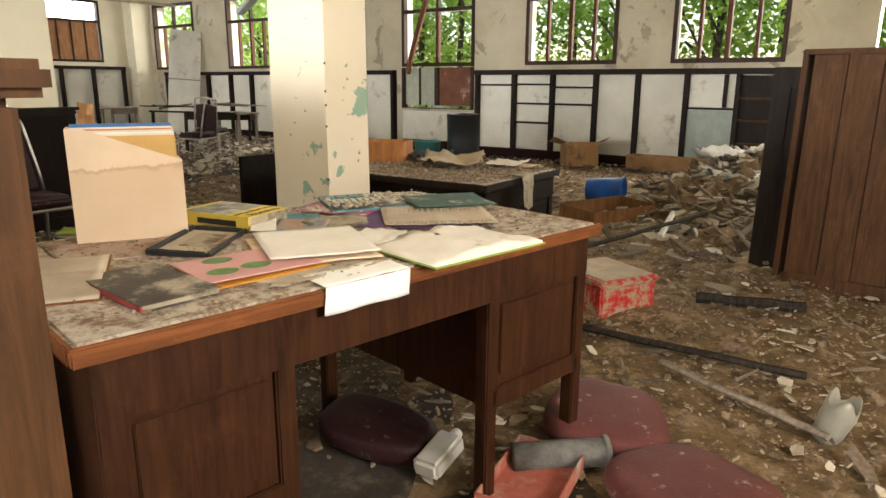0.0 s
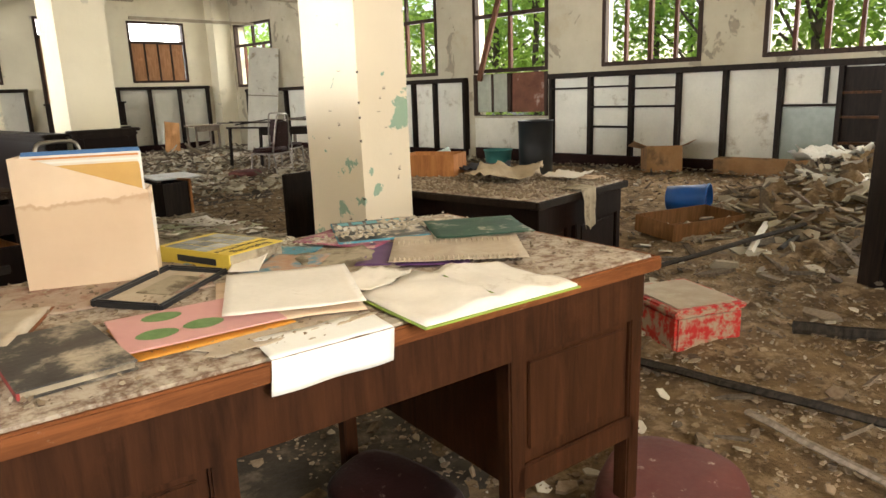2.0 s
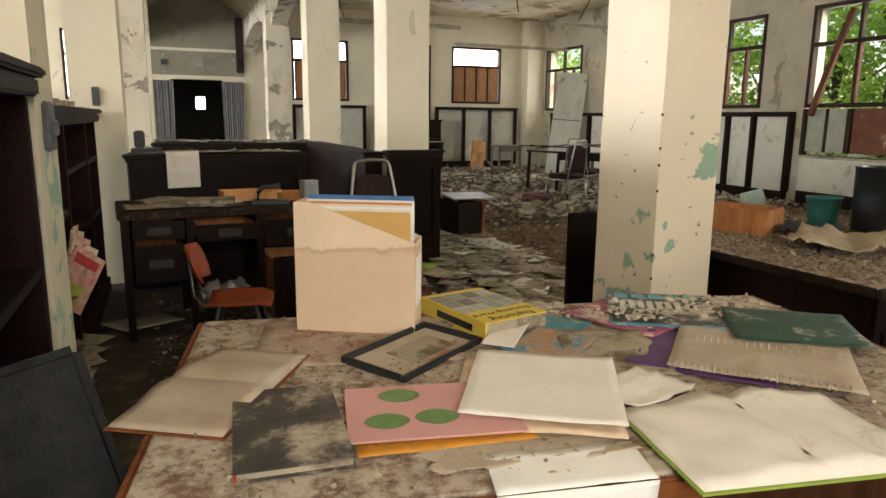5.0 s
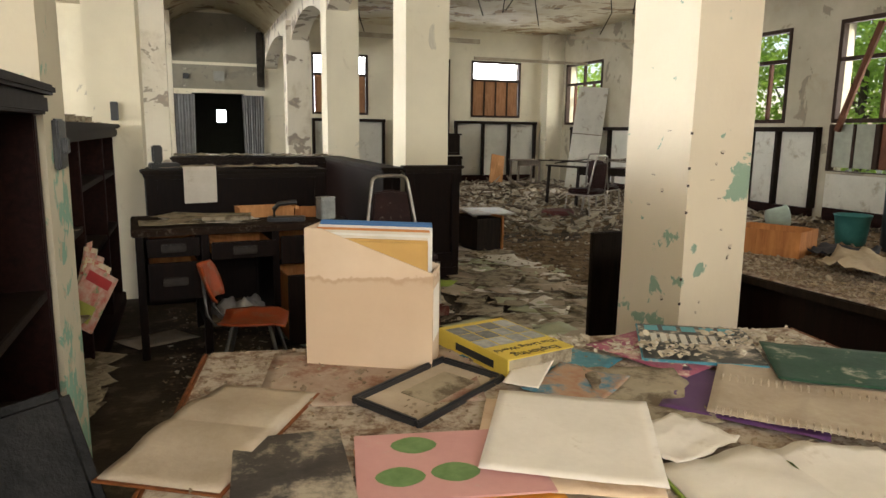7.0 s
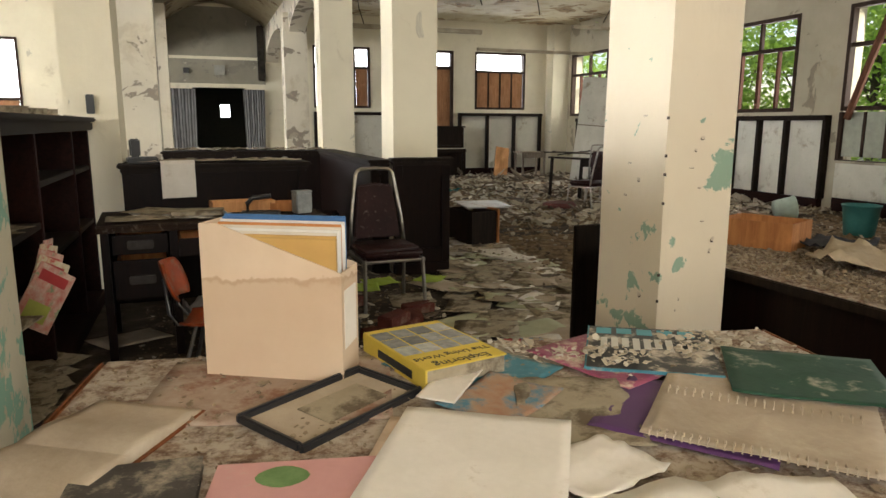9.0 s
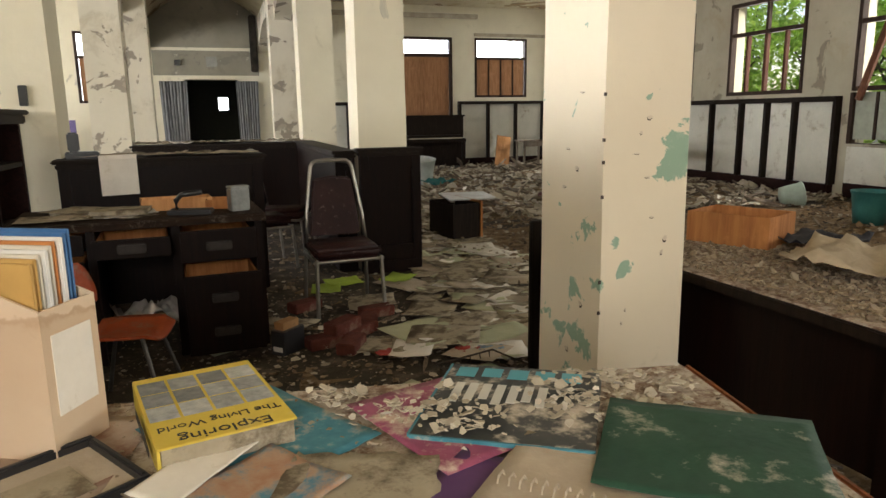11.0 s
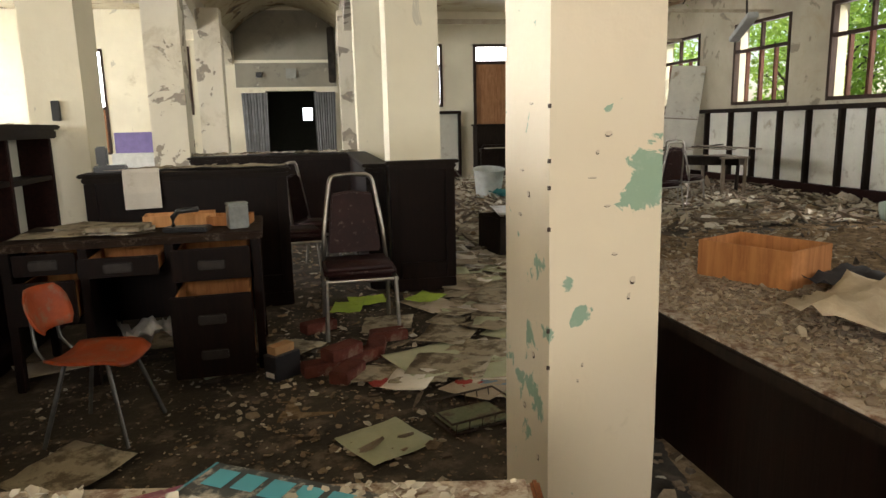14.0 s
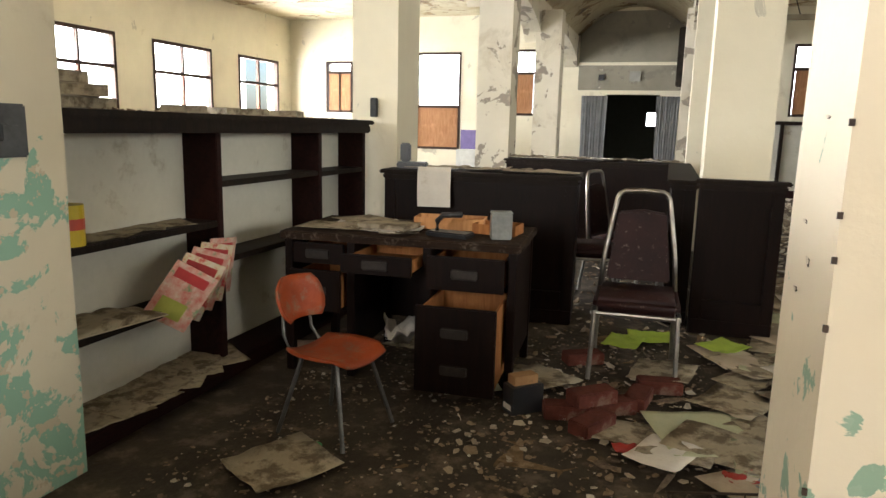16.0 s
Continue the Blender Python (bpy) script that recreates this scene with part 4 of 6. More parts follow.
def file_holder(at):
    f = thing("magazine_file", at, "water-stained beige card magazine file holding folders", "file box")
    W, D, H, HL = 0.266, 0.105, 0.29, 0.205
    for y0, y1 in ((0, 0.004), (D - 0.004, D)):
        bm = bmesh.new()
        pts = [(0, 0), (W, 0), (W, HL), (0.035, H), (0, H)]
        a, b = [bm.verts.new((x, y0, z)) for x, z in pts], [bm.verts.new((x, y1, z)) for x, z in pts]
        bm.faces.new(a)
        bm.faces.new(b[::-1])
        for i in range(5):
            bm.faces.new((a[i], b[i], b[(i + 1) % 5], a[(i + 1) % 5]))
        part("side_panel", bm, STAINED, f, "beige card side with a water stain")
    boxes("end_panel", [(0, 0.004, 0.004, D - 0.004, 0, H)], CARD, f)
    boxes("end_panel", [(W - 0.004, W, 0.004, D - 0.004, 0, HL)], STAINED, f)
    boxes("base", [(0.004, W - 0.004, 0.004, D - 0.004, 0, 0.004)], CARD, f)
    boxes("case_label", [(W, W + 0.001, 0.015, D - 0.015, 0.06, 0.17)], WHITEP, f, "torn white label")
    cols = [("tan", (0.56, 0.34, 0.10)), ("tan", (0.56, 0.34, 0.10)), ("cream", (0.66, 0.6, 0.5)), ("white", (0.72, 0.7, 0.66)), ("cream", (0.66, 0.6, 0.5)), ("orange", (0.55, 0.22, 0.06)), ("white", (0.72, 0.7, 0.66)), ("blue", (0.06, 0.16, 0.36)), ("blue", (0.06, 0.16, 0.36))]
    for k, (nm, c) in enumerate(cols):
        y = 0.010 + 0.0095 * k
        h = 0.265 + 0.004 * k
        boxes("folder", [(0.008, W - 0.012 - 0.002 * (k % 3), y, y + 0.006, 0.005, h)], plain("folder_" + nm, c, 0.7), f, nm + " card folder", 0.001)
    return f


file_holder(pose(0.738, 2.728, DZ, 0, 0, -28))
open_book("open_book", 0.555, 2.445, 0.36, 0.185, 59, "dusty open book lying face up over the desk edge", DUSTY, EDGEW, thick=0.016)
DARKC = mottled("black_cover", (0.035, 0.03, 0.028), (0.09, 0.08, 0.07), 9, 60, 0.5, 0.1, dirt=(0.4, 0.34, 0.26), dirt_amount=0.56, local=True, dirt_scale=8)
book("hardback", 0.637, 2.235, 0.162, 0.275, -5, 0.016, DARKC, "dusty black hardback with a red spine", spine=plain("red_cloth", (0.3, 0.03, 0.025), 0.6))
sheet("orange_folder", 0.860, 2.190, 0.27, 0.2, -8, plain("orange_card", (0.62, 0.27, 0.03), 0.6), "bright orange card folder under a pink sheet", z=DZ + 0.003, curl=0.004, seed=3)
pk = thing("pink_folder", pose(0.859, 2.210, DZ + 0.010, 0, 0, -12), "pink card folder printed with green apples", "folder")
boxes("cover", [(-0.135, 0.135, -0.1, 0.1, 0, 0.003)], mottled("pink_card", (0.5, 0.26, 0.25), (0.6, 0.33, 0.31), 6, 60, 0.7, 0.05, dirt=(0.5, 0.42, 0.34), dirt_amount=0.66, local=True, dirt_scale=9), pk, "", 0.001)
for x, y in ((-0.045, 0.056), (-0.073, -0.038), (0.006, -0.032)):
    bm = bmesh.new()
    n = 16
    ring = [bm.verts.new((x + 0.032 * math.cos(2 * math.pi * i / n) * (1 + 0.12 * math.cos(4 * math.pi * i / n)), y + 0.028 * math.sin(2 * math.pi * i / n), 0.0038)) for i in range(n)]
    bm.faces.new(ring)
    part("print", bm, mottled("printed_green", (0.10, 0.18, 0.06), (0.18, 0.27, 0.11), 40, 120, 0.7, 0.05, local=True), pk, "green printed apple")
ck = thing("tray", pose(0.936, 2.498, DZ, 3, 0, 34), "shallow black tray with a dusty slip of paper inside", "tray")
boxes("base", [(-0.13, 0.13, -0.068, 0.068, 0.0, 0.004)], DUSTY, ck, "dust-covered tray floor")
boxes("rim", [(-0.14, 0.14, -0.078, -0.068, 0, 0.016), (-0.14, 0.14, 0.068, 0.078, 0, 0.016), (-0.14, -0.13, -0.068, 0.068, 0, 0.016), (0.13, 0.14, -0.068, 0.068, 0, 0.016)], plain("black_plastic", (0.02, 0.02, 0.022), 0.35), ck, "glossy black rim", 0.003)
boxes("slip", [(-0.05, 0.09, -0.04, 0.035, 0.0045, 0.006)], PAPER, ck, "torn paper slip")
sheet("paper_sheet", 1.075, 2.225, 0.26, 0.30, -31, WHITEP, "creased white paper sheet on top of folders", z=DZ + 0.018, curl=0.005, seed=5, group="papers on the desk")
sheet("card_folder", 1.055, 2.215, 0.27, 0.31, -29, CARD, "buff card folder under white paper", z=DZ + 0.006, curl=0.008, seed=6, group="papers on the desk")
open_book("notebook", 1.305, 1.95, 0.37, 0.25, -11, "open white exercise book with crumpled pages and green cover", WHITEP, plain("lime_cover", (0.3, 0.42, 0.06), 0.6), z=DZ + 0.003, thick=0.02, crumple=0.011)
sheet("crumpled_page", 1.235, 2.165, 0.15, 0.12, 15, WHITEP, "crumpled white page on the desk", z=DZ + 0.005, curl=0.022, seed=8, group="papers on the desk", n=12, ragged=0.04)
PURPLE = plain("purple_card", (0.09, 0.03, 0.12), 0.6)
sheet("purple_folder", 1.475, 2.265, 0.27, 0.25, -50, PURPLE, "purple card cover under a dusty folder", z=DZ + 0.004, curl=0.01, seed=10)
sheet("dusty_folder", 1.575, 2.22, 0.33, 0.32, -46, DUSTY, "tan folder grey with dust", z=DZ + 0.012, curl=0.008, seed=11)
for edge, count in ((-0.156, 26), (0.03, 22)):
    for k in range(count):
        bm = bmesh.new()
        v = -0.15 + 0.30 * k / count
        tube(bm, [(v, edge - 0.011, 0.0), (v, edge - 0.008, 0.008), (v, edge + 0.006, 0.008), (v, edge + 0.011, 0.0)], 0.0016, 4)
        part("binding_ring", bm, DUSTY, bpy.data.objects["dusty_folder"], at=pose(0, 0, 0.004))
sheet("green_cover", 1.765, 2.315, 0.27, 0.25, -37, mottled("green_card", (0.014, 0.042, 0.026), (0.03, 0.08, 0.048), 7, 60, 0.6, 0.1, dirt=(0.45, 0.4, 0.32), dirt_amount=0.62, local=True, dirt_scale=10), "dark green book cover flecked with plaster", z=DZ + 0.018, curl=0.008, seed=12)
YEL = mottled("yellow_cover", (0.55, 0.40, 0.05), (0.68, 0.52, 0.09), 6, 60, 0.5, 0.05, local=True, dirt=(0.5, 0.42, 0.3), dirt_amount=0.68)
yb = book("yellow_book", 1.163, 2.66, 0.18, 0.26, 12, 0.04, YEL, "thick yellow paperback with grey picture blocks on its cover")
rnd = random.Random(77)
for i in range(4):
    for j in range(3):
        g = rnd.uniform(0.18, 0.6)
        boxes("picture", [(-0.086 + 0.0435 * i, -0.047 + 0.0435 * i, -0.045 + 0.052 * j, 0.003 + 0.052 * j, 0.0402, 0.0408)], mottled("photo_print_%d" % (3 * i + j), (g * 0.45, g * 0.47, g * 0.48), (g, g, g * 0.96), 45, 120, 0.6, 0.05, local=True), yb, "grey printed photograph")
for k, (word, size) in enumerate((("Exploring", 0.032), ("The Living World", 0.023))):
    fc = bpy.data.curves.new("title", "FONT")
    fc.body, fc.size, fc.extrude, fc.align_x = word, size, 0.0003, "CENTER"
    fc.materials.append(plain("black_ink", (0.02, 0.02, 0.02), 0.6))
    title = new("title", fc)
    title.parent = yb
    title.matrix_local = pose(0.0, (-0.08, -0.115)[1 - k] + 0.012, 0.0404, 0, 0, 180)
boxes("spine_bar", [(-0.0955, -0.0951, -0.09, 0.05, 0.012, 0.028)], MATS["black_ink"], yb)
TEAL = mottled("teal_print", (0.03, 0.12, 0.17), (0.1, 0.28, 0.34), 12, 80, 0.5, 0.05, local=True, dirt=(0.5, 0.4, 0.3), dirt_amount=0.6, dirt_scale=12)
sheet("blue_magazine", 1.225, 2.60, 0.22, 0.28, 30, TEAL, "blue magazine under the yellow book", z=DZ + 0.002, curl=0.006, seed=14)
MAG = mottled("magenta_print", (0.22, 0.05, 0.1), (0.34, 0.1, 0.16), 10, 80, 0.5, 0.05, local=True, dirt=(0.55, 0.44, 0.34), dirt_amount=0.55, dirt_scale=14)
sheet("magenta_magazine", 1.495, 2.545, 0.2, 0.26, 18, MAG, "magenta magazine speckled with plaster flakes", z=DZ + 0.006, curl=0.006, seed=15)
tp = thing("magazine", pose(1.598, 2.545, DZ + 0.012, 1, -1, -33), "dark magazine with a cyan title under plaster flakes", "magazine")
boxes("cover", [(-0.125, 0.125, -0.13, 0.13, 0, 0.006)], mottled("grey_cover", (0.025, 0.028, 0.028), (0.07, 0.07, 0.065), 8, 60, 0.45, 0.05, local=True, dirt=(0.52, 0.45, 0.36), dirt_amount=0.57, dirt_scale=15), tp, "", 0.001)
boxes("edge", [(-0.125, 0.125, -0.134, -0.1305, 0, 0.006), (-0.129, -0.1255, -0.13, 0.13, 0, 0.006)], TEAL, tp, "cyan edge")
for k in range(5):
    boxes("title_bar", [(-0.11 + 0.043 * k, -0.078 + 0.043 * k, 0.078 + 0.004 * (k % 2), 0.116, 0.0062, 0.007)], plain("cyan_ink", (0.08, 0.33, 0.40), 0.5), tp, "cyan title letter bar")
for k in range(7):
    boxes("subtitle_bar", [(-0.1 + 0.022 * k, -0.086 + 0.022 * k, -0.02 + 0.008 * (k % 3), 0.052, 0.0062, 0.007)], plain("white_ink", (0.6, 0.58, 0.52), 0.6), tp, "pale lettering bar")
sheet("card_slip", 1.15, 2.51, 0.17, 0.07, 50, WHITEP, "small white card slip", z=DZ + 0.012, curl=0.006, seed=17)
sheet("flyer", 1.21, 2.43, 0.18, 0.15, 35, mottled("printed_flyer", (0.3, 0.12, 0.06), (0.45, 0.36, 0.26), 14, 50, 0.6, 0.05, local=True, dirt=(0.08, 0.2, 0.28), dirt_amount=0.55, dirt_scale=12), "printed flyer in brown and blue", z=DZ + 0.006, curl=0.01, seed=18)
sheet("flyer", 1.31, 2.35, 0.19, 0.27, -22, PAPER, "torn printed flyer on the desk", z=DZ + 0.004, curl=0.012, seed=19, ragged=0.05)
sheet("newspaper", 0.85, 2.62, 0.42, 0.3, -14, mottled("stained_print", (0.3, 0.2, 0.15), (0.46, 0.38, 0.3), 12, 60, 0.8, 0.1, local=True, dirt=(0.25, 0.13, 0.09), dirt_amount=0.55, dirt_scale=8), "stained printed sheets stuck to the desktop", z=DZ + 0.001, curl=0.003, seed=20)
sheet("torn_paper", 0.95, 2.06, 0.3, 0.1, -8, DUSTY, "torn dusty paper along the desk edge", z=DZ + 0.001, curl=0.005, seed=21, ragged=0.08)
# A white slip folded over the front edge of the desk.
slip = thing("paper_slip", DESK, "white paper slip folded over the desk's front edge", "paper")
for name, length in (("upper_flap", 0.105), ("hanging_flap", 0.058)):
    bm = bmesh.new()
    rows = []
    for i in range(13):
        u = 0.46 + 0.225 * i / 12
        row = []
        for j in range(7):
            v = length * (1 + 0.025 * math.sin(i * 0.8)) * j / 6
            wob = 0.0022 * noise.noise((u * 22, v * 30, 5)) + 0.0016
            row.append(bm.verts.new((u + 0.012 * v / length, -0.0165 + v, 0.7712 + wob) if name == "upper_flap" else (u - 0.006 * v / length, -0.0168 - wob - 0.03 * v, 0.7712 - v)))
        rows.append(row)
    for ra, rb in zip(rows, rows[1:]):
        for j in range(6):
            bm.faces.new((ra[j], rb[j], rb[j + 1], ra[j + 1]))
    bm.normal_update()
    bmesh.ops.solidify(bm, geom=list(bm.faces), thickness=0.0008)
    part(name, bm, SLIPW, slip, smooth=True)
bc = thing("burnt_chair_back", pose(0.315, 2.27, 0, -6, -14, 0), "charred black chair back beside the desk", "chair")
boxes("backrest", [(0, 0.25, 0, 0.03, 0.42, 0.87)], mottled("charred_vinyl", (0.004, 0.004, 0.004), (0.022, 0.021, 0.02), 14, 60, 0.7, 0.5, local=True), bc, "", 0.012)
boxes("leg", [(0.02, 0.05, 0.0, 0.03, 0, 0.42)], DARKW, bc)
boxes("leg", [(0.075, 0.105, 0.0, 0.03, 0, 0.42)], DARKW, bc)

# ---- things about the hall ----
def bin_round(name, at, r0, r1, h, mat, label, category="bin", lying=False):
    bm = bmesh.new()
    n = 24
    prof = [(r0, 0), (r1 * 0.5 + r0 * 0.5, h * 0.5), (r1, h), (r1 + 0.008, h), (r1 + 0.006, h - 0.02), (r1 - 0.006, h - 0.01), (r0 - 0.006, 0.01), (0.001, 0.012)]
    rings = [[bm.verts.new((r * math.cos(2 * math.pi * i / n), r * math.sin(2 * math.pi * i / n), z)) for i in range(n)] for r, z in prof]
    for a, b in zip(rings, rings[1:]):
        for i in range(n):
            bm.faces.new((a[i], a[(i + 1) % n], b[(i + 1) % n], b[i]))
    bm.faces.new(rings[0][::-1])
    return solid(name, bm, mat, label, category, at=at, smooth=True)


board = thing("pale_board", pose(3.36, 8.02, 0.366, 0, 0, -8), "pale flat board lying across the upturned drawer", "board")
boxes("panel", [(0, 0.5, 0, 0.62, 0, 0.014)], mottled("pale_laminate", (0.4, 0.4, 0.37), (0.56, 0.56, 0.52), 5, 60, 0.35, 0.05, local=True, dirt=(0.25, 0.22, 0.17), dirt_amount=0.58), board, "", 0.003)
boxes("batten", [(0.02, 0.06, 0.02, 0.6, -0.02, 0.0)], GREYW, board)
bin_round("black_drum", pose(7.8, 6.42, 0), 0.22, 0.23, 0.76, plain("black_drum_plastic", (0.02, 0.022, 0.024), 0.4), "tall black plastic drum standing in the rubble", "drum")
bin_round("green_bin", pose(7.6, 6.9, 0.02), 0.15, 0.19, 0.36, mottled("teal_plastic", (0.03, 0.13, 0.12), (0.06, 0.2, 0.18), 6, 50, 0.5, 0.1, local=True), "teal plastic waste bin")
bin_round("blue_bin", pose(6.2, 3.8, 0.15, 88, 0, 10), 0.11, 0.13, 0.36, plain("blue_plastic", (0.01, 0.10, 0.42), 0.3), "bright blue plastic bin lying on its side")
bin_round("white_bucket", pose(8.0, 8.5, 0.12, 80, 0, 60), 0.12, 0.15, 0.26, plain("pale_green_plastic", (0.45, 0.55, 0.47), 0.5), "pale plastic bucket lying on its side", "bucket")
bin_round("white_basket", pose(4.5, 12.95, 0.0, 8, 0, 0), 0.2, 0.26, 0.48, plain("white_plastic", (0.6, 0.62, 0.58), 0.5), "white plastic basket with a teal cloth", "basket")
sheet("teal_cloth", 4.72, 12.55, 0.5, 0.4, 20, plain("teal_cloth_weave", (0.02, 0.16, 0.16), 0.8), "teal cloth on the floor", z=0.03, curl=0.16, seed=61, category="cloth")


def carton(name, at, L, W, H, mat, label, flaps=True, category="box"):
    c = thing(name, at, label, category)
    t = 0.006
    for side in ((0, L, 0, t, 0, H), (0, L, W - t, W, 0, H), (0, t, t, W - t, 0, H), (L - t, L, t, W - t, 0, H)):
        boxes("side", [side], mat, c, "", 0.001)
    boxes("base", [(t, L - t, t, W - t, 0, t)], mat, c)
    if flaps:
        for y, s in ((0, -1), (W, 1)):
            bm = bmesh.new()
            v = [bm.verts.new(p) for p in ((0, y, H), (L, y, H), (L, y + s * W * 0.4, H + 0.04), (0, y + s * W * 0.36, H + 0.07))]
            bm.faces.new(v)
            bm.normal_update()
            bmesh.ops.solidify(bm, geom=list(bm.faces), thickness=0.005)
            part("flap", bm, mat, c)
    return c


KRAFT = mottled("kraft_card", (0.24, 0.13, 0.055), (0.36, 0.21, 0.1), 5, 50, 0.85, 0.1, local=True, dirt=(0.14, 0.09, 0.05), dirt_amount=0.6)
carton("cardboard_box", pose(8.85, 4.85, 0.05, 0, 8, 35), 0.55, 0.45, 0.34, KRAFT, "brown cardboard box with open flaps against the shelving")
carton("long_carton", pose(9.27, 3.38, 0.02, 0, 0, 88), 1.15, 0.25, 0.2, KRAFT, "long flat brown carton lying by the wall", flaps=False)
carton("upturned_crate", pose(3.31, 7.76, 0, 0, 0, 10), 0.3, 0.5, 0.36, DARKW, "upturned dark wooden drawer standing on the floor", flaps=False, category="drawer")
boxes("front", [(0.3, 0.325, -0.02, 0.52, -0.0, 0.38)], ORANGEW, bpy.data.objects["upturned_crate"], "orange-brown drawer end", 0.004)
carton("drawer_tray", pose(5.0, 3.2, 0.03, 4, 0, -20), 0.75, 0.4, 0.13, wood("tray_wood", (0.10, 0.045, 0.015), (0.2, 0.1, 0.04), 0.6), "wide brown wooden drawer lying in the rubble", flaps=False, category="drawer")
carton("wooden_crate", pose(2.96, 3.9, 0.705, 0, 0, -66), 0.32, 0.24, 0.12, ORANGEW, "orange-brown wooden drawer lying on the desk", flaps=False, category="crate")
bx = thing("red_box", pose(3.05, 2.28, 0.0, 0, 0, -28), "red crate lid box caked with dried mud", "crate")
REDM = mottled("red_mud_plastic", (0.42, 0.02, 0.02), (0.55, 0.04, 0.035), 6, 60, 0.5, 0.2, local=True, dirt=(0.42, 0.34, 0.24), dirt_amount=0.51, dirt_scale=16)
boxes("body", [(0, 0.36, 0, 0.42, 0, 0.17)], REDM, bx, "", 0.012)
boxes("lid", [(-0.012, 0.372, -0.012, 0.432, 0.17, 0.2)], REDM, bx, "muddy red lid", 0.01)
boxes("mud_cake", [(0.02, 0.345, 0.02, 0.40, 0.2, 0.206)], DUSTY, bx, "dried tan mud on the lid", 0.003)


def cushion(at, L, W, H, mat, label):
    bm = bmesh.new()
    n = 32
    rings = []
    for z, s in ((0, 0.9), (0.18, 0.985), (0.45, 1.0), (0.75, 0.985), (0.93, 0.93), (1.0, 0.8), (1.03, 0.4)):
        ring = []
        for i in range(n):
            a = 2 * math.pi * i / n
            c, q = math.cos(a), math.sin(a)
            r = (abs(c) ** 3.2 + abs(q) ** 3.2) ** (-1 / 3.2)
            ring.append(bm.verts.new((L / 2 * s * r * c, W / 2 * s * r * q * (1 - 0.12 * c), H * z + 0.006 * noise.noise((c * 2, q * 2, z * 3 + L)))))
        rings.append(ring)
    for a, b in zip(rings, rings[1:]):
        for i in range(n):
            bm.faces.new((a[i], a[(i + 1) % n], b[(i + 1) % n], b[i]))
    bm.faces.new(rings[0][::-1])
    bm.faces.new(rings[-1])
    return solid("seat_cushion", bm, mat, label, "cushion", "loose seat cushions", at=at, smooth=True)


cushion(pose(1.965, 1.79, 0.03, 6, 0, 20), 0.44, 0.40, 0.085, CUSH, "dusty maroon chair seat lying on the rubble")
cushion(pose(1.69, 1.43, 0.03, 0, 4, 60), 0.44, 0.40, 0.085, CUSH, "dusty maroon chair seat beside another")
# Near-black vinyl here puts the shade under the desk into the colour.
cushion(pose(1.45, 2.36, 0.03, 8, 6, -78), 0.4, 0.24, 0.08, VINYL, "maroon chair seat under the desk, darkened for shade")
cushion(pose(5.75, 10.3, 0.03, 0, 0, 30), 0.5, 0.42, 0.08, CUSH, "maroon chair seat lying on the hall floor")


def stick(name, a, b, r, mat, label, category="stick", flat=False):
    bm = bmesh.new()
    a, b = Vector(a), Vector(b)
    n = 6
    pts = [a.lerp(b, i / n) + Vector((0, 0, 0.004 * math.sin(i * 2.1))) for i in range(n + 1)]
    tube(bm, pts, r, 6)
    if flat:
        for v in bm.verts:
            v.co.z = a.z + (v.co.z - a.z) * 0.6
    return solid(name, bm, mat, label, category, "loose timber and pipes")


BURNT = wood("burnt_timber", (0.012, 0.01, 0.009), (0.05, 0.04, 0.032), 0.8)
stick("grey_batten", (2.60, 1.815, 0.05), (2.32, 1.16, 0.045), 0.018, GREYW, "weathered grey batten lying on rubble", "batten", True)
stick("burnt_lath", (2.78, 2.32, 0.05), (2.79, 1.30, 0.06), 0.024, BURNT, "charred dark lath lying on rubble", "lath", True)
stick("burnt_lath", (3.55, 1.95, 0.06), (3.75, 1.45, 0.05), 0.03, BURNT, "charred dark lath near the cupboard", "lath")
stick("white_pipe", (4.7, 2.55, 0.1), (5.6, 2.75, 0.12), 0.025, plain("pipe_plastic", (0.55, 0.5, 0.4), 0.5), "dirty white plastic pipe on rubble", "pipe")
bin_round("rolled_carpet", pose(1.57, 1.92, 0.06, 90, 0, 44), 0.045, 0.045, 0.3, mottled("grey_roll", (0.08, 0.075, 0.07), (0.2, 0.19, 0.17), 20, 70, 0.9, 0.4, local=True), "grey rolled-up tube on the floor", "roll")
jar = thing("plastic_jug", pose(2.40, 1.18, 0.0, 14, -10, 30), "cloudy broken plastic jug in the rubble", "jug")
bm = bmesh.new()
n = 20
prof = [(0.05, 0.0), (0.06, 0.03), (0.066, 0.1), (0.07, 0.16), (0.062, 0.2)]
rings = [[bm.verts.new((r * math.cos(2 * math.pi * i / n), r * math.sin(2 * math.pi * i / n), z + (0.03 * math.sin(i * 0.9) if z > 0.15 else 0))) for i in range(n)] for r, z in prof]
for a, b in zip(rings, rings[1:]):
    for i in range(n):
        bm.faces.new((a[i], a[(i + 1) % n], b[(i + 1) % n], b[i]))
bm.faces.new(rings[0][::-1])
jm = part("body", bm, plain("cloudy_plastic", (0.36, 0.34, 0.28), 0.35), jar, smooth=True)
jar.scale = (0.8, 0.8, 0.8)
jm.modifiers.new("thick", "SOLIDIFY").thickness = 0.003
bt = thing("white_bottle", pose(1.36, 2.10, 0.05, 80, 0, 95), "white plastic bottle lying under the desk", "bottle")
boxes("body", [(-0.045, 0.045, -0.03, 0.03, 0, 0.17)], plain("bottle_plastic", (0.6, 0.57, 0.5), 0.5), bt, "", 0.012)
bm = bmesh.new()
cyl(bm, (0, 0, 0.17), (0, 0, 0.2), 0.018)
part("cap", bm, MATS["bottle_plastic"], bt)
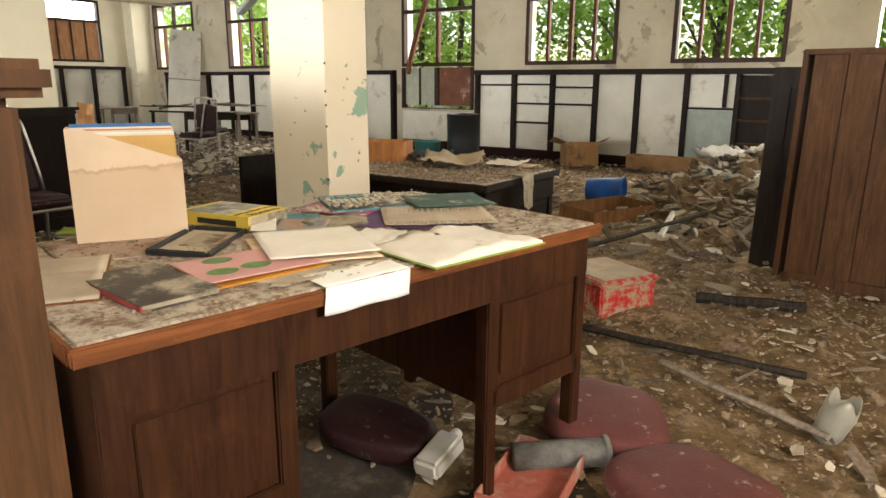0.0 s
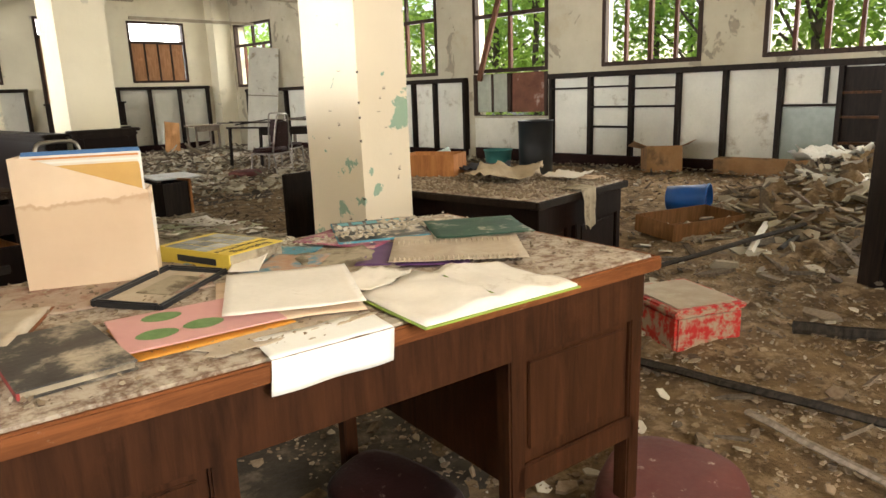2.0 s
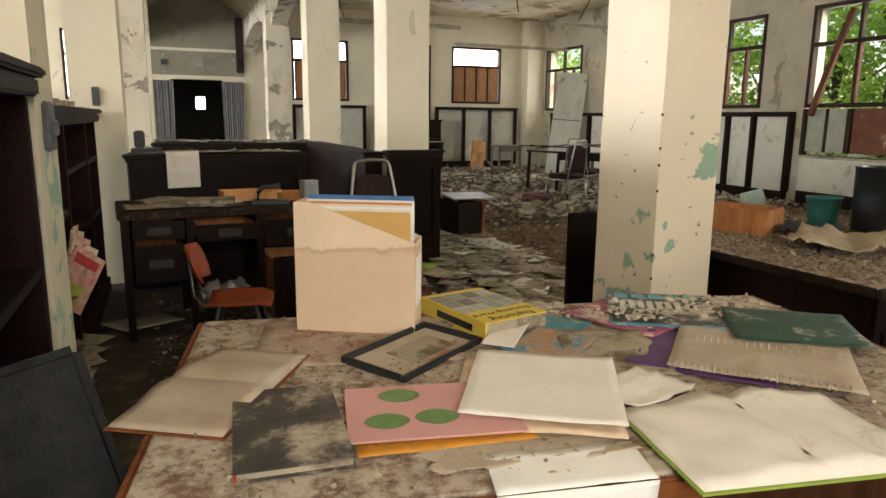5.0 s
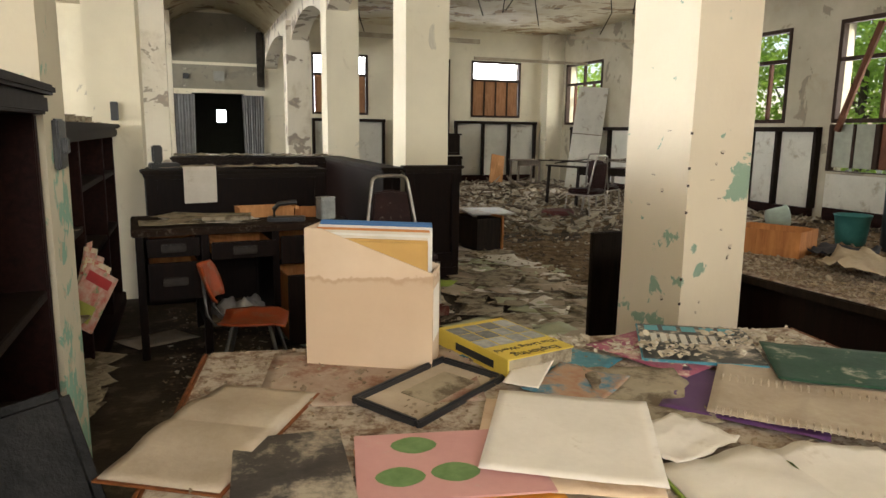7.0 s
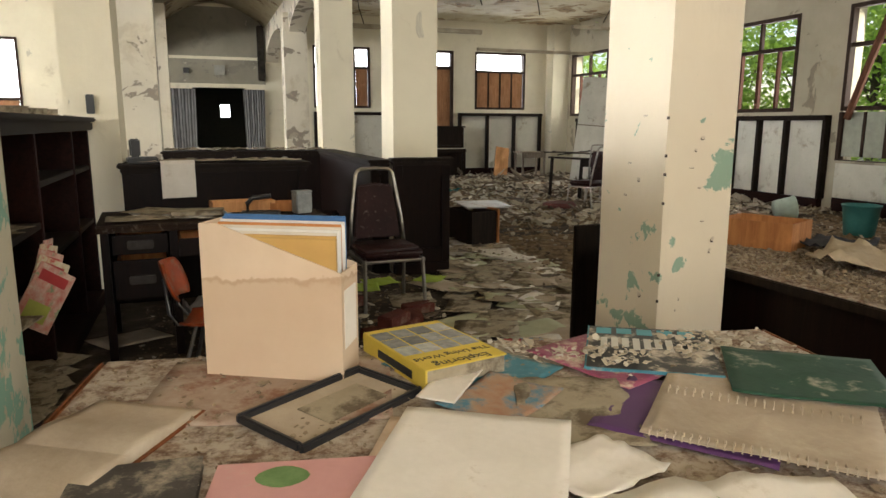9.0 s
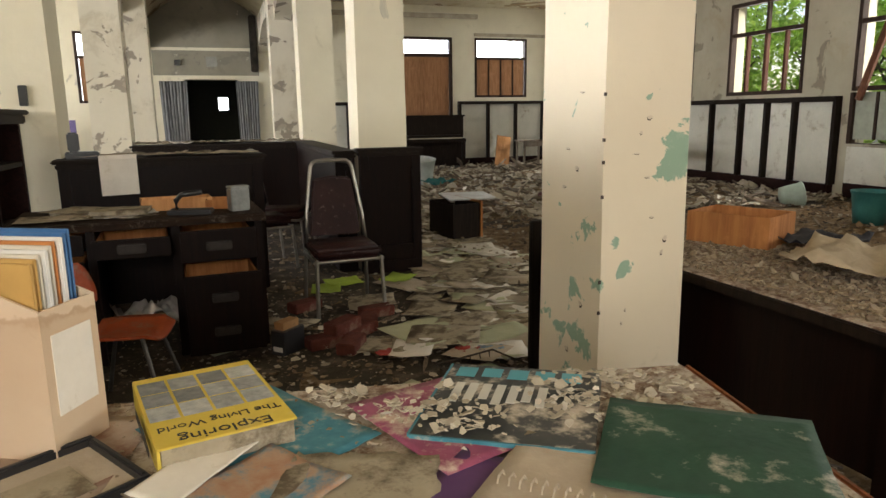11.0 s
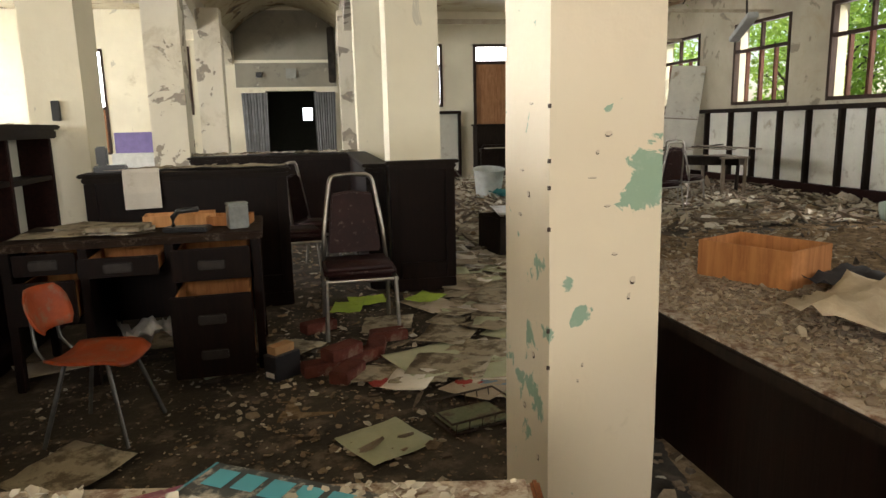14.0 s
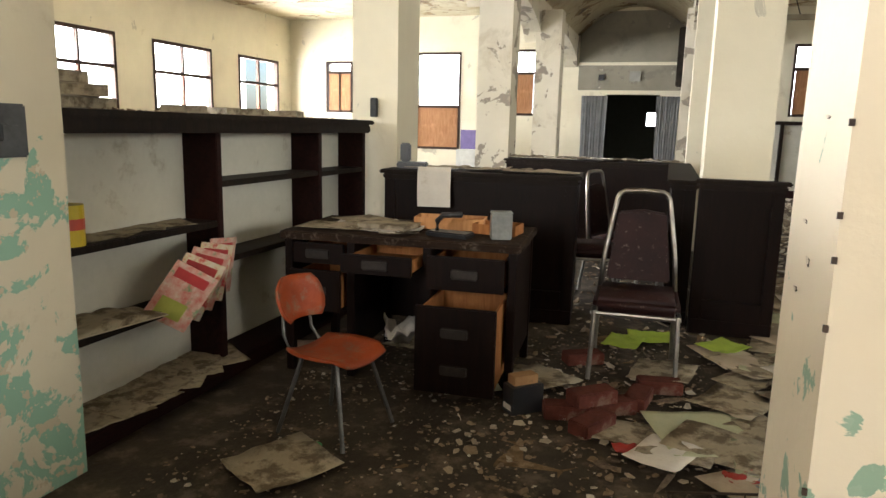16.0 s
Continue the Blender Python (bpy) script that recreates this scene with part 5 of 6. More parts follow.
carton("flat_box", pose(1.36, 1.68, 0.03, 0, 0, 10), 0.36, 0.22, 0.05, mottled("faded_red_card", (0.3, 0.07, 0.05), (0.42, 0.14, 0.1), 8, 50, 0.8, 0.1, local=True, dirt=(0.42, 0.34, 0.26), dirt_amount=0.55), "flattened red and grey box on the floor", flaps=False)
pn = thing("dark_board", pose(2.52, 4.4, 0, 0, 0, 0), "upright dark wooden board standing behind the pillar", "board")
boxes("board", [(0, 0.42, 0, 0.03, 0, 0.735)], DARKW, pn, "", 0.004)
boxes("foot", [(0.0, 0.42, -0.06, 0.0, 0, 0.03)], DARKW, pn)

# hall far part
lb = thing("leaning_board", pose(8.52, 14.85, 0.02, -13, 4, -40), "tall pale hollow door leaning against the window wall", "door panel")
boxes("leaf", [(0, 0.66, 0, 0.04, 0, 2.35)], mottled("pale_panel", (0.5, 0.48, 0.42), (0.66, 0.64, 0.56), 3, 40, 0.6, 0.1, local=True, dirt=(0.25, 0.2, 0.14), dirt_amount=0.62, dirt_scale=4), lb, "", 0.004)
boxes("rail", [(0, 0.66, -0.012, 0, 1.25, 1.27)], GREYW, lb)


def small_table(name, at, L, D, H, mat, label):
    t = thing(name, at, label, "table")
    boxes("tabletop", [(0, L, 0, D, H - 0.03, H)], mat, t, "", 0.005)
    for x in (0.03, L - 0.07):
        for y in (0.03, D - 0.07):
            boxes("leg", [(x, x + 0.04, y, y + 0.04, 0, H - 0.03)], mat, t)
    boxes("apron", [(0.03, L - 0.03, 0.03, 0.05, H - 0.14, H - 0.03)], mat, t)
    return t


small_table("side_table", pose(7.7, 15.6, 0), 0.65, 0.5, 0.62, GREYW, "small grey wooden table near the end wall")
bd = thing("leaning_plank", pose(7.35, 16.4, 0, -12, 10, 0), "brown board leaning on the wall", "board")
boxes("board", [(0, 0.35, 0, 0.025, 0, 0.75)], TAN_BOARD, bd)
small_table("wrecked_table", pose(6.6, 11.2, 0, 0, 3, 15), 1.8, 0.8, 0.7, DARKW, "dark broken table covered with laths and rubbish")
for k in range(9):
    rnd = random.Random(100 + k)
    x, y, a = 7.4 + rnd.uniform(-0.8, 0.8), 11.7 + rnd.uniform(-0.4, 0.4), rnd.uniform(0, 3)
    stick("lath", (x - 0.5 * math.cos(a), y - 0.4 * math.sin(a), 0.74), (x + 0.5 * math.cos(a), y + 0.4 * math.sin(a), 0.76 + rnd.uniform(0, 0.08)), 0.018, GREYW if k % 2 else BURNT, "broken lath on the wrecked table", "lath", True)
small_table("white_cabinet_frame", pose(8.3, 11.4, 0, 0, 0, 80), 0.9, 0.45, 0.62, GREYW, "wooden desk frame by the window wall")
hl = thing("hanging_lamp", pose(7.2, 9.8, 2.45, 0, 12, 70), "grey metal light fitting hanging from one end", "lamp")
boxes("casing", [(0, 0.95, 0, 0.13, 0, 0.07)], mottled("grey_enamel", (0.3, 0.31, 0.3), (0.45, 0.46, 0.44), 8, 50, 0.5, 0.1, local=True), hl, "", 0.008)
boxes("slot", [(0.15, 0.35, -0.002, 0.0, 0.02, 0.045), (0.5, 0.7, -0.002, 0.0, 0.02, 0.045)], BURNT, hl)
boxes("rod", [(0.3, 0.32, 0.05, 0.07, 0.07, 1.25)], BURNT, hl)

# small things by the bookcase and the far desk
cp = thing("paper_roll", pose(0.485, 6.455, 0.03, 0, 0, 5), "long white paper hanging over the counter front", "paper")
bm = bmesh.new()
prof = [(0.2, 0.934), (0.05, 0.945), (-0.012, 0.955), (-0.025, 0.93), (-0.028, 0.8), (-0.02, 0.70)]
ra, rb = [bm.verts.new((0, y, z)) for y, z in prof], [bm.verts.new((0.22, y - 0.003, z + 0.004)) for y, z in prof]
for i in range(len(prof) - 1):
    bm.faces.new((ra[i], rb[i], rb[i + 1], ra[i + 1]))
bm.normal_update()
bmesh.ops.solidify(bm, geom=list(bm.faces), thickness=0.001)
part("sheet", bm, WHITEP, cp)
sp = thing("desk_telephone", pose(0.27, 6.6, 0.96, 0, 0, 10), "small black device on the counter", "device")
boxes("body", [(0, 0.2, 0, 0.12, 0, 0.045)], MATS["black_plastic"], sp, "", 0.008)
boxes("stand", [(0.02, 0.09, 0.02, 0.07, 0.045, 0.17)], MATS["black_plastic"], sp, "", 0.01)
D3 = 0.725
carton("desk_tray", pose(0.80, 5.55, D3, 0, 0, 8), 0.36, 0.16, 0.06, TAN_BOARD, "light brown wooden tray on the desk", flaps=False, category="tray")
carton("desk_tray", pose(1.12, 5.52, D3, 0, 0, -4), 0.22, 0.16, 0.05, ORANGEW, "orange-brown wooden tray on the desk", flaps=False, category="tray")
tin = thing("tin_can", pose(1.29, 5.42, D3, 0, 0, 20), "grey rectangular tin on the desk corner", "tin")
boxes("body", [(-0.05, 0.05, -0.035, 0.035, 0, 0.12)], mottled("grey_tin", (0.2, 0.21, 0.21), (0.36, 0.37, 0.36), 14, 60, 0.4, 0.1, metal=0.5, local=True), tin, "", 0.006)
boxes("lid", [(-0.052, 0.052, -0.037, 0.037, 0.12, 0.132)], MATS["grey_tin"], tin, "", 0.004)
hp = thing("hole_punch", pose(1.05, 5.38, D3, 0, 0, -10), "black office punch with raised lever", "punch")
boxes("base", [(-0.11, 0.11, -0.05, 0.05, 0, 0.025)], MATS["black_plastic"], hp, "", 0.006)
bm = bmesh.new()
tube(bm, [(-0.07, 0, 0.02), (-0.07, 0, 0.07), (-0.04, 0, 0.1), (0.06, 0, 0.11)], 0.014)
part("lever", bm, MATS["black_plastic"], hp, smooth=True)
for k, (x, y, w, d, r) in enumerate(((0.42, 5.42, 0.34, 0.24, 5), (0.66, 5.42, 0.28, 0.2, -12), (0.78, 5.38, 0.2, 0.14, 30), (0.5, 5.64, 0.3, 0.2, 14))):
    sheet("loose_sheet", x, y, w, d, r, PAPER if k % 2 == 0 else WHITEP, "yellowed papers on the far desk", z=D3 + 0.002, curl=0.015, seed=70 + k, group="papers on the far desk")
for k in range(5):
    sheet("loose_sheet", 0.42 + 0.22 * k, 6.72 + 0.03 * (k % 3), 0.3, 0.22, 37 * k, PAPER if k % 2 else DUSTY, "dusty papers on the counter", z=0.964, curl=0.025, seed=80 + k, group="papers on the counter")
for k in range(10):
    sheet("loose_sheet", 0.5 + 0.17 * k, 9.66, 0.26, 0.2, 53 * k, (PAPER, DUSTY, WHITEP)[k % 3], "littered papers on the back counter", z=0.934, curl=0.05, seed=90 + k, group="papers on the back counter")
TB = 1.277
cols = [(0.26, 0.22, 0.16), (0.34, 0.28, 0.2), (0.2, 0.16, 0.11)]
for k, (y, w, d, r, z) in enumerate(((4.30, 0.2, 0.34, 10, 0), (4.24, 0.22, 0.32, -12, 0.045), (4.18, 0.2, 0.3, 5, 0.09), (4.95, 0.2, 0.26, 40, 0), (5.35, 0.2, 0.28, -15, 0), (5.8, 0.2, 0.26, 20, 0))):
    book("old_book", -0.11, y, w, d, r, 0.034 if k > 2 else 0.044, plain(f"buff_cover_{k % 3}", cols[k % 3], 0.8), "dusty buff book lying on top of the bookcase", z=TB + z, group="books on the bookcase")
can = thing("yellow_tin", pose(-0.02, 4.19, 0.786), "bright yellow tin with a red mark on the shelf", "tin")
bm = bmesh.new()
cyl(bm, (0, 0, 0), (0, 0, 0.15), 0.055, n=20)
part("body", bm, plain("yellow_tin_paint", (0.62, 0.46, 0.01), 0.4), can, smooth=False)
bm = bmesh.new()
cyl(bm, (0.0, -0.0, 0.06), (0.0, 0, 0.1), 0.0556, n=20, caps=False)
part("band", bm, plain("red_ink", (0.5, 0.06, 0.03), 0.5), can)
for k in range(4):
    sheet("flat_paper", -0.09, 4.3 + 0.16 * k, 0.2, 0.2, 20 * k, PAPER, "dusty papers lying on the shelf", z=0.786, curl=0.01, seed=120 + k, group="papers on the shelf")
open_book("open_book", -0.04, 4.36, 0.4, 0.2, 80, "curled open book on the lower shelf", PAPER, DUSTY, z=0.446, thick=0.03)
MAGS = [mottled("magazine_print_a", (0.5, 0.1, 0.08), (0.6, 0.52, 0.42), 22, 60, 0.4, 0.05, local=True, dirt=(0.12, 0.3, 0.14), dirt_amount=0.6, dirt_scale=16), mottled("magazine_print_b", (0.55, 0.45, 0.2), (0.66, 0.6, 0.52), 26, 60, 0.4, 0.05, local=True, dirt=(0.5, 0.06, 0.06), dirt_amount=0.56, dirt_scale=18)]
for k in range(5):
    mg = thing("magazine", pose(-0.02 + 0.012 * k, 4.52 + 0.085 * k, 0.446, -34 + 7 * k, 6, -40 + 10 * k), "colourful magazine leaning on the shelf upright", "magazine", "magazines on the shelf")
    boxes("cover", [(-0.003, 0.003, 0, 0.2, 0, 0.27)], MAGS[k % 2], mg, "", 0.001)
    boxes("title_bar", [(0.0032, 0.004, 0.02, 0.17, 0.2, 0.245)], plain("red_title", (0.45, 0.04, 0.04), 0.5), mg, "red title bar")
    boxes("picture", [(0.0032, 0.004, 0.03, 0.15, 0.03, 0.11)], plain("green_yellow_print", (0.4, 0.42, 0.08), 0.5), mg, "green and yellow picture")
for k in range(6):
    sheet("newspaper", -0.03 + 0.02 * (k % 2), 4.3 + 0.13 * k, 0.3, 0.28, 15 * k + 70, PAPER, "newspaper sheets on the bottom shelf", z=0.092 + 0.004 * k, curl=0.02, seed=130 + k, group="newspapers on the bottom shelf")
hb = thing("switch_box", pose(0.13, 3.775, 1.12), "dark metal switch box on the pillar", "switch")
boxes("plate", [(0, 0.02, 0, 0.14, 0, 0.16)], mottled("dark_metal", (0.03, 0.03, 0.03), (0.08, 0.08, 0.08), 12, 60, 0.4, 0.1, metal=0.6, local=True), hb, "", 0.006)
boxes("toggle", [(0.02, 0.035, 0.04, 0.1, 0.05, 0.1)], MATS["dark_metal"], hb, "", 0.004)
hb2 = thing("switch_box", pose(0.03, 6.693, 1.3), "small black switch on the pillar", "switch")
boxes("plate", [(0, 0.05, 0, 0.024, 0, 0.13)], MATS["black_plastic"], hb2, "", 0.004)
bk = thing("black_carton", pose(1.394, 5.132, 0, 0, 0, -46), "small black carton with white label on the floor", "box")
boxes("body", [(0, 0.09, 0, 0.16, 0, 0.13)], MATS["black_plastic"], bk, "", 0.003)
boxes("carton_label", [(0.015, 0.075, -0.002, -0.0003, 0.02, 0.045)], WHITEP, bk, "white label")
boxes("flap", [(0.01, 0.07, 0.02, 0.14, 0.13, 0.17)], KRAFT, bk)
# Brick-shaped blocks that stand in for maroon-brown book covers.
COVERM = mottled("maroon_cover", (0.06, 0.016, 0.011), (0.13, 0.038, 0.026), 12, 70, 0.9, 0.5, local=True, dirt=(0.2, 0.15, 0.11), dirt_amount=0.6)
for k, (x, y, z, r) in enumerate(((1.68, 5.16, 0, 15), (1.80, 5.06, 0, 60), (1.86, 5.28, 0, 30), (1.97, 5.42, 0, 80), (1.78, 5.2, 0.065, 40), (2.06, 5.62, 0, 10), (1.66, 5.9, 0, 30))):
    bm = bmesh.new()
    box(bm, -0.105, 0.105, -0.05, 0.05, 0, 0.063, 0.006)
    solid("maroon_book", bm, COVERM, "dark maroon book on the floor, built as a plain block", "brick", "loose bricks", at=pose(x, y, z, 0, 0, r))
bin_round("green_ball", pose(0.81, 4.478, 0.0), 0.025, 0.022, 0.025, plain("green_plastic", (0.02, 0.32, 0.06), 0.4), "bright green plastic cap lying on the floor", "cap")
sheet("red_wrapper", 1.95, 4.9, 0.1, 0.08, 20, plain("red_wrap", (0.4, 0.03, 0.02), 0.5), "small red wrapper on the floor", z=0.012, curl=0.02, seed=150)
sheet("white_rag", 3.3, 3.0, 0.2, 0.2, 10, WHITEP, "dirty white rag on the desk", z=0.715, curl=0.05, seed=151, category="cloth", n=12)
# rag over the desk's far side edge
bm = bmesh.new()
prof = [(-0.12, 0.712), (-0.02, 0.716), (0.018, 0.712), (0.022, 0.66), (0.024, 0.57), (0.022, 0.50)]
rows = [[bm.verts.new((x + 0.004 * math.sin(k * 2), 0.10 + 0.02 * k + (0.008 * k if z < 0.6 else 0), z - 0.02 * math.sin(k * 0.9) * (z < 0.6))) for x, z in prof] for k in range(6)]
for a, b in zip(rows, rows[1:]):
    for i in range(len(prof) - 1):
        bm.faces.new((a[i], a[i + 1], b[i + 1], b[i]))
bm.normal_update()
bmesh.ops.solidify(bm, geom=list(bm.faces), thickness=0.002)
solid("hanging_rag", bm, CARD, "pale rag hanging over the desk edge", "cloth", at=pose(3.455, 2.78, 0, 0, 0, 2), smooth=True)
sheet("dark_cloth", 3.3, 3.55, 0.3, 0.25, 30, plain("dark_cloth_weave", (0.03, 0.03, 0.04), 0.9), "dark cloth heaped on the desk", z=0.705, curl=0.09, seed=152, category="cloth", n=12)

# ---- loose papers on the floor ----
PAPERS = [PAPER, WHITEP, PAPER, DUSTY, mottled("green_tint_paper", (0.36, 0.37, 0.24), (0.48, 0.48, 0.33), 6, 60, 0.85, 0.1, local=True)]
protos = []
rnd = random.Random(7)
for k in range(10):
    p = sheet("loose_paper", 0, 0, 0.21 + 0.09 * (k % 3), 0.28 + 0.06 * (k % 2), 0, PAPERS[k % 5], ("yellowed sheet of paper lying on the floor", "pale sheet of paper lying on the floor", "yellowed sheet of paper lying on the floor", "dusty brown sheet of paper on the floor", "greenish sheet of paper lying on the floor")[k % 5], z=0.006, curl=0.012 + 0.01 * (k % 4), seed=200 + k, group="loose papers on the floor", n=5, ragged=0.03 * (k % 2))
    protos.append(p)
spots = []
for k in range(230):
    zone = rnd.random()
    if zone < 0.74:
        x, y = rnd.gauss(2.85, 0.35), rnd.uniform(4.7, 8.9)
        if x < 2.1 and y > 6.3: x = 2.85
        if 2.0 < x < 2.75 and 6.3 < y: x += 0.75
    elif zone < 0.88:
        x, y = rnd.uniform(0.3, 2.1), rnd.uniform(4.0, 6.1)
        if rnd.random() < 0.6: continue
    else:
        x, y = rnd.uniform(2.8, 7), rnd.uniform(8.5, 15)
    if 2.2 < x < 2.6 and 3.3 < y < 3.85:
        continue
    spots.append((x, y))
for k, (x, y) in enumerate(spots):
    m = pose(x, y, 0.006 + 0.0016 * (k % 12), rnd.uniform(-3, 3), rnd.uniform(-3, 3), rnd.uniform(0, 360))
    if k < len(protos):
        protos[k].matrix_basis = m
    else:
        copy_thing(protos[k % len(protos)], m)
lime = plain("lime_paper", (0.36, 0.48, 0.05), 0.7)
for x, y, r in ((2.0, 6.4, 10), (2.4, 6.38, 50), (1.85, 6.25, 80)):
    sheet("lime_paper", x, y, 0.26, 0.2, r, lime, "lime green paper on the floor", z=0.03, curl=0.03, seed=int(x * 100), group="lime papers")
sheet("large_map", 2.29, 5.16, 0.5, 0.42, 20, PAPERS[4], "large greenish folded map sheet on the floor", z=0.02, curl=0.02, seed=160)


# ---- rubble ----
def lumpy(name, x0, x1, y0, y1, step, height, mat, label, holes=()):
    """A bed of rubble: an uneven sheet that sinks into the floor at its rim."""
    bm = bmesh.new()
    nx, ny = int((x1 - x0) / step), int((y1 - y0) / step)
    g = []
    for i in range(nx + 1):
        row = []
        for j in range(ny + 1):
            x, y = x0 + step * i, y0 + step * j
            e = min(1.0, 3.5 * min(i / nx, 1 - i / nx, j / ny, 1 - j / ny))
            h = height(x, y) * e
            h *= 0.6 + 0.5 * noise.noise((x * 1.7, y * 1.7, 3)) + 0.3 * noise.noise((x * 6, y * 6, 1)) + 0.25 * noise.noise((x * 17, y * 17, 7))
            row.append(bm.verts.new((x, y, -0.012 + max(0, h))))
        g.append(row)
    for i in range(nx):
        for j in range(ny):
            bm.faces.new((g[i][j], g[i + 1][j], g[i + 1][j + 1], g[i][j + 1]))
    return solid(name, bm, mat, label, "rubble", kind="stuff", smooth=True)


def heap(x, y):
    if y > 2.75 and x < 2.85:
        return 0.0
    h = 0.045 * min(1.0, max(0.0, (x - 1.2) * 2)) * min(1, max(0.0, max(2.95 - y, (x - 2.85) * 3)))
    h += 0.75 * math.exp(-((x - 7.2) ** 2 / 1.6 + (y - 2.5) ** 2 / 0.5))
    h += 0.10 * math.exp(-((x - 5.2) ** 2 / 1.5 + (y - 1.9) ** 2 / 0.4))
    h += 0.08 * math.exp(-((x - 8.0) ** 2 / 2.0 + (y - 5.0) ** 2 / 4))
    return h


lumpy("rubble_bed", 1.0, 9.48, -0.6, 9.0, 0.055, heap, MUD, "brown bed of crumbled plaster, mud and rubbish")
lumpy("rubble_bed_far", 3.2, 9.48, 8.6, 16.9, 0.11, lambda x, y: 0.05, MUD, "grey-brown rubble spread over the hall floor")


def chips(name, count, area, size, mat, label, seed, ground=None, long=1.0, flat=0.35):
    """Many small broken pieces in one mesh."""
    rnd = random.Random(seed)
    verts, faces = [], []
    for _ in range(count):
        x, y = area(rnd)
        s = size * rnd.uniform(0.35, 1.0) * (1.8 if rnd.random() < 0.06 else 1)
        z = (ground(x, y) if ground else 0) + s * flat * 0.3
        q = Euler((rnd.gauss(0, 0.35), rnd.gauss(0, 0.35), rnd.uniform(0, 6.28))).to_matrix()
        base = len(verts)
        l = long * rnd.uniform(0.6, 1.4)
        ring = 5
        for k in range(ring):
            a = 2 * math.pi * k / ring + rnd.uniform(-0.35, 0.35)
            r = s * rnd.uniform(0.6, 1.0)
            for h in (-1, 1):
                v = q @ Vector((r * math.cos(a) * l, r * math.sin(a), h * s * flat * 0.5))
                verts.append((x + v.x, y + v.y, max(0.001, z + v.z)))
        for k in range(ring):
            a, b = base + 2 * k, base + 2 * ((k + 1) % ring)
            faces.append((a, b, b + 1, a + 1))
        faces.append(tuple(base + 2 * k + 1 for k in range(ring)))
        faces.append(tuple(base + 2 * k for k in range(ring))[::-1])
    me = bpy.data.meshes.new(name)
    me.from_pydata(verts, [], faces)
    me.materials.append(mat)
    return tagged(new(name, me), label, "rubble", kind="stuff")


def island(name, stops, rough=0.9):
    m, t, b = nodes_of(name)
    geo = t.nodes.new("ShaderNodeNewGeometry")
    col = ramp_node(t, geo.outputs["Random Per Island"], stops)
    g = noise_node(t, geo.outputs["Position"], 60, 4)
    col = mix_node(t, 0.3, col, ramp_node(t, g, [(0.3, (0.05, 0.038, 0.025)), (0.7, (0.36, 0.3, 0.22))]))
    link(t, col, b.inputs["Base Color"])
    b.inputs["Roughness"].default_value = rough
    return m


CHIP = island("plaster_crumb", [(0.0, (0.055, 0.034, 0.018)), (0.45, (0.19, 0.12, 0.065)), (0.8, (0.30, 0.215, 0.13)), (1.0, (0.45, 0.39, 0.3))])
PALE = island("pale_flake", [(0.0, (0.4, 0.34, 0.25)), (0.6, (0.55, 0.49, 0.38)), (1.0, (0.68, 0.63, 0.53))])
CRUMB = island("tan_crumb", [(0.0, (0.13, 0.085, 0.05)), (0.6, (0.27, 0.195, 0.12)), (1.0, (0.45, 0.38, 0.28))])
SPLINT = island("splinter", [(0.0, (0.03, 0.022, 0.016)), (0.6, (0.12, 0.08, 0.05)), (1.0, (0.3, 0.24, 0.17))])


def bed_z(x, y):
    return max(0.0, heap(x, y) * 0.62)


def east(r):
    while True:
        x, y = r.uniform(1.3, 9.3), r.uniform(0.2, 9.0)
        if x + 1.2 * y > 2.5 and not (2.2 < x < 2.6 and 3.3 < y < 3.85):
            return x, y


def near(r):
    return r.uniform(1.4, 5.0), r.uniform(0.6, 3.4)


def far(r):
    return r.uniform(2.9, 9.3), r.uniform(8.6, 16.8)


def west(r):
    return r.uniform(0.35, 2.6), r.uniform(2.9, 6.3)


def pile(r):
    return r.gauss(6.6, 1.1), r.gauss(2.4, 0.5)


chips("plaster_crumbs", 7500, east, 0.026, CHIP, "crumbled plaster and dirt on the hall floor", 11, bed_z)
chips("plaster_crumbs_near", 7000, near, 0.011, CHIP, "small plaster crumbs and dirt on the floor", 12, bed_z)
chips("pale_flakes", 1000, east, 0.04, PALE, "pale flakes of paint and paper on the rubble", 13, bed_z, flat=0.12)
chips("splinters", 500, east, 0.02, SPLINT, "splintered wood on the rubble", 14, bed_z, long=5.0, flat=0.6)
chips("splinters_heap", 220, pile, 0.035, SPLINT, "broken boards and laths in a heap", 15, bed_z, long=6.0, flat=0.7)
chips("pale_scraps", 260, pile, 0.09, PALE, "pale scraps of paper and plastic on the heap", 16, bed_z, flat=0.15, long=1.6)
# Real scraps plus many extra flat ones that imitate the far floor's sheen.
chips("far_scraps", 2800, far, 0.09, PALE, "pale scraps of plaster and paper on the far floor, many standing in for its shine", 17, lambda x, y: 0.03, flat=0.12)
chips("far_splinters", 900, far, 0.04, SPLINT, "broken laths over the far floor", 18, lambda x, y: 0.04, long=6.0, flat=0.6)
chips("floor_grit", 3800, west, 0.011, CHIP, "grit and plaster crumbs on the dark floor", 19)
chips("floor_flakes", 240, west, 0.022, PALE, "pale paint flakes on the dark floor", 20, flat=0.12)


def on_top(m, x0, x1, y0, y1):
    def area(r):
        v = m @ Vector((r.uniform(x0, x1), r.uniform(y0, y1), 0))
        return v.x, v.y
    return area


chips("desk_flakes", 1500, on_top(DESK, 0.02, 1.42, 0.02, 0.82), 0.0065, CRUMB, "flakes of plaster scattered over the desk", 21, lambda x, y: 0.772, flat=0.25)


def clumps(centres, spread):
    def area(r):
        c = r.choice(centres)
        return r.gauss(c[0], spread * c[2]), r.gauss(c[1], spread * c[2])
    return area


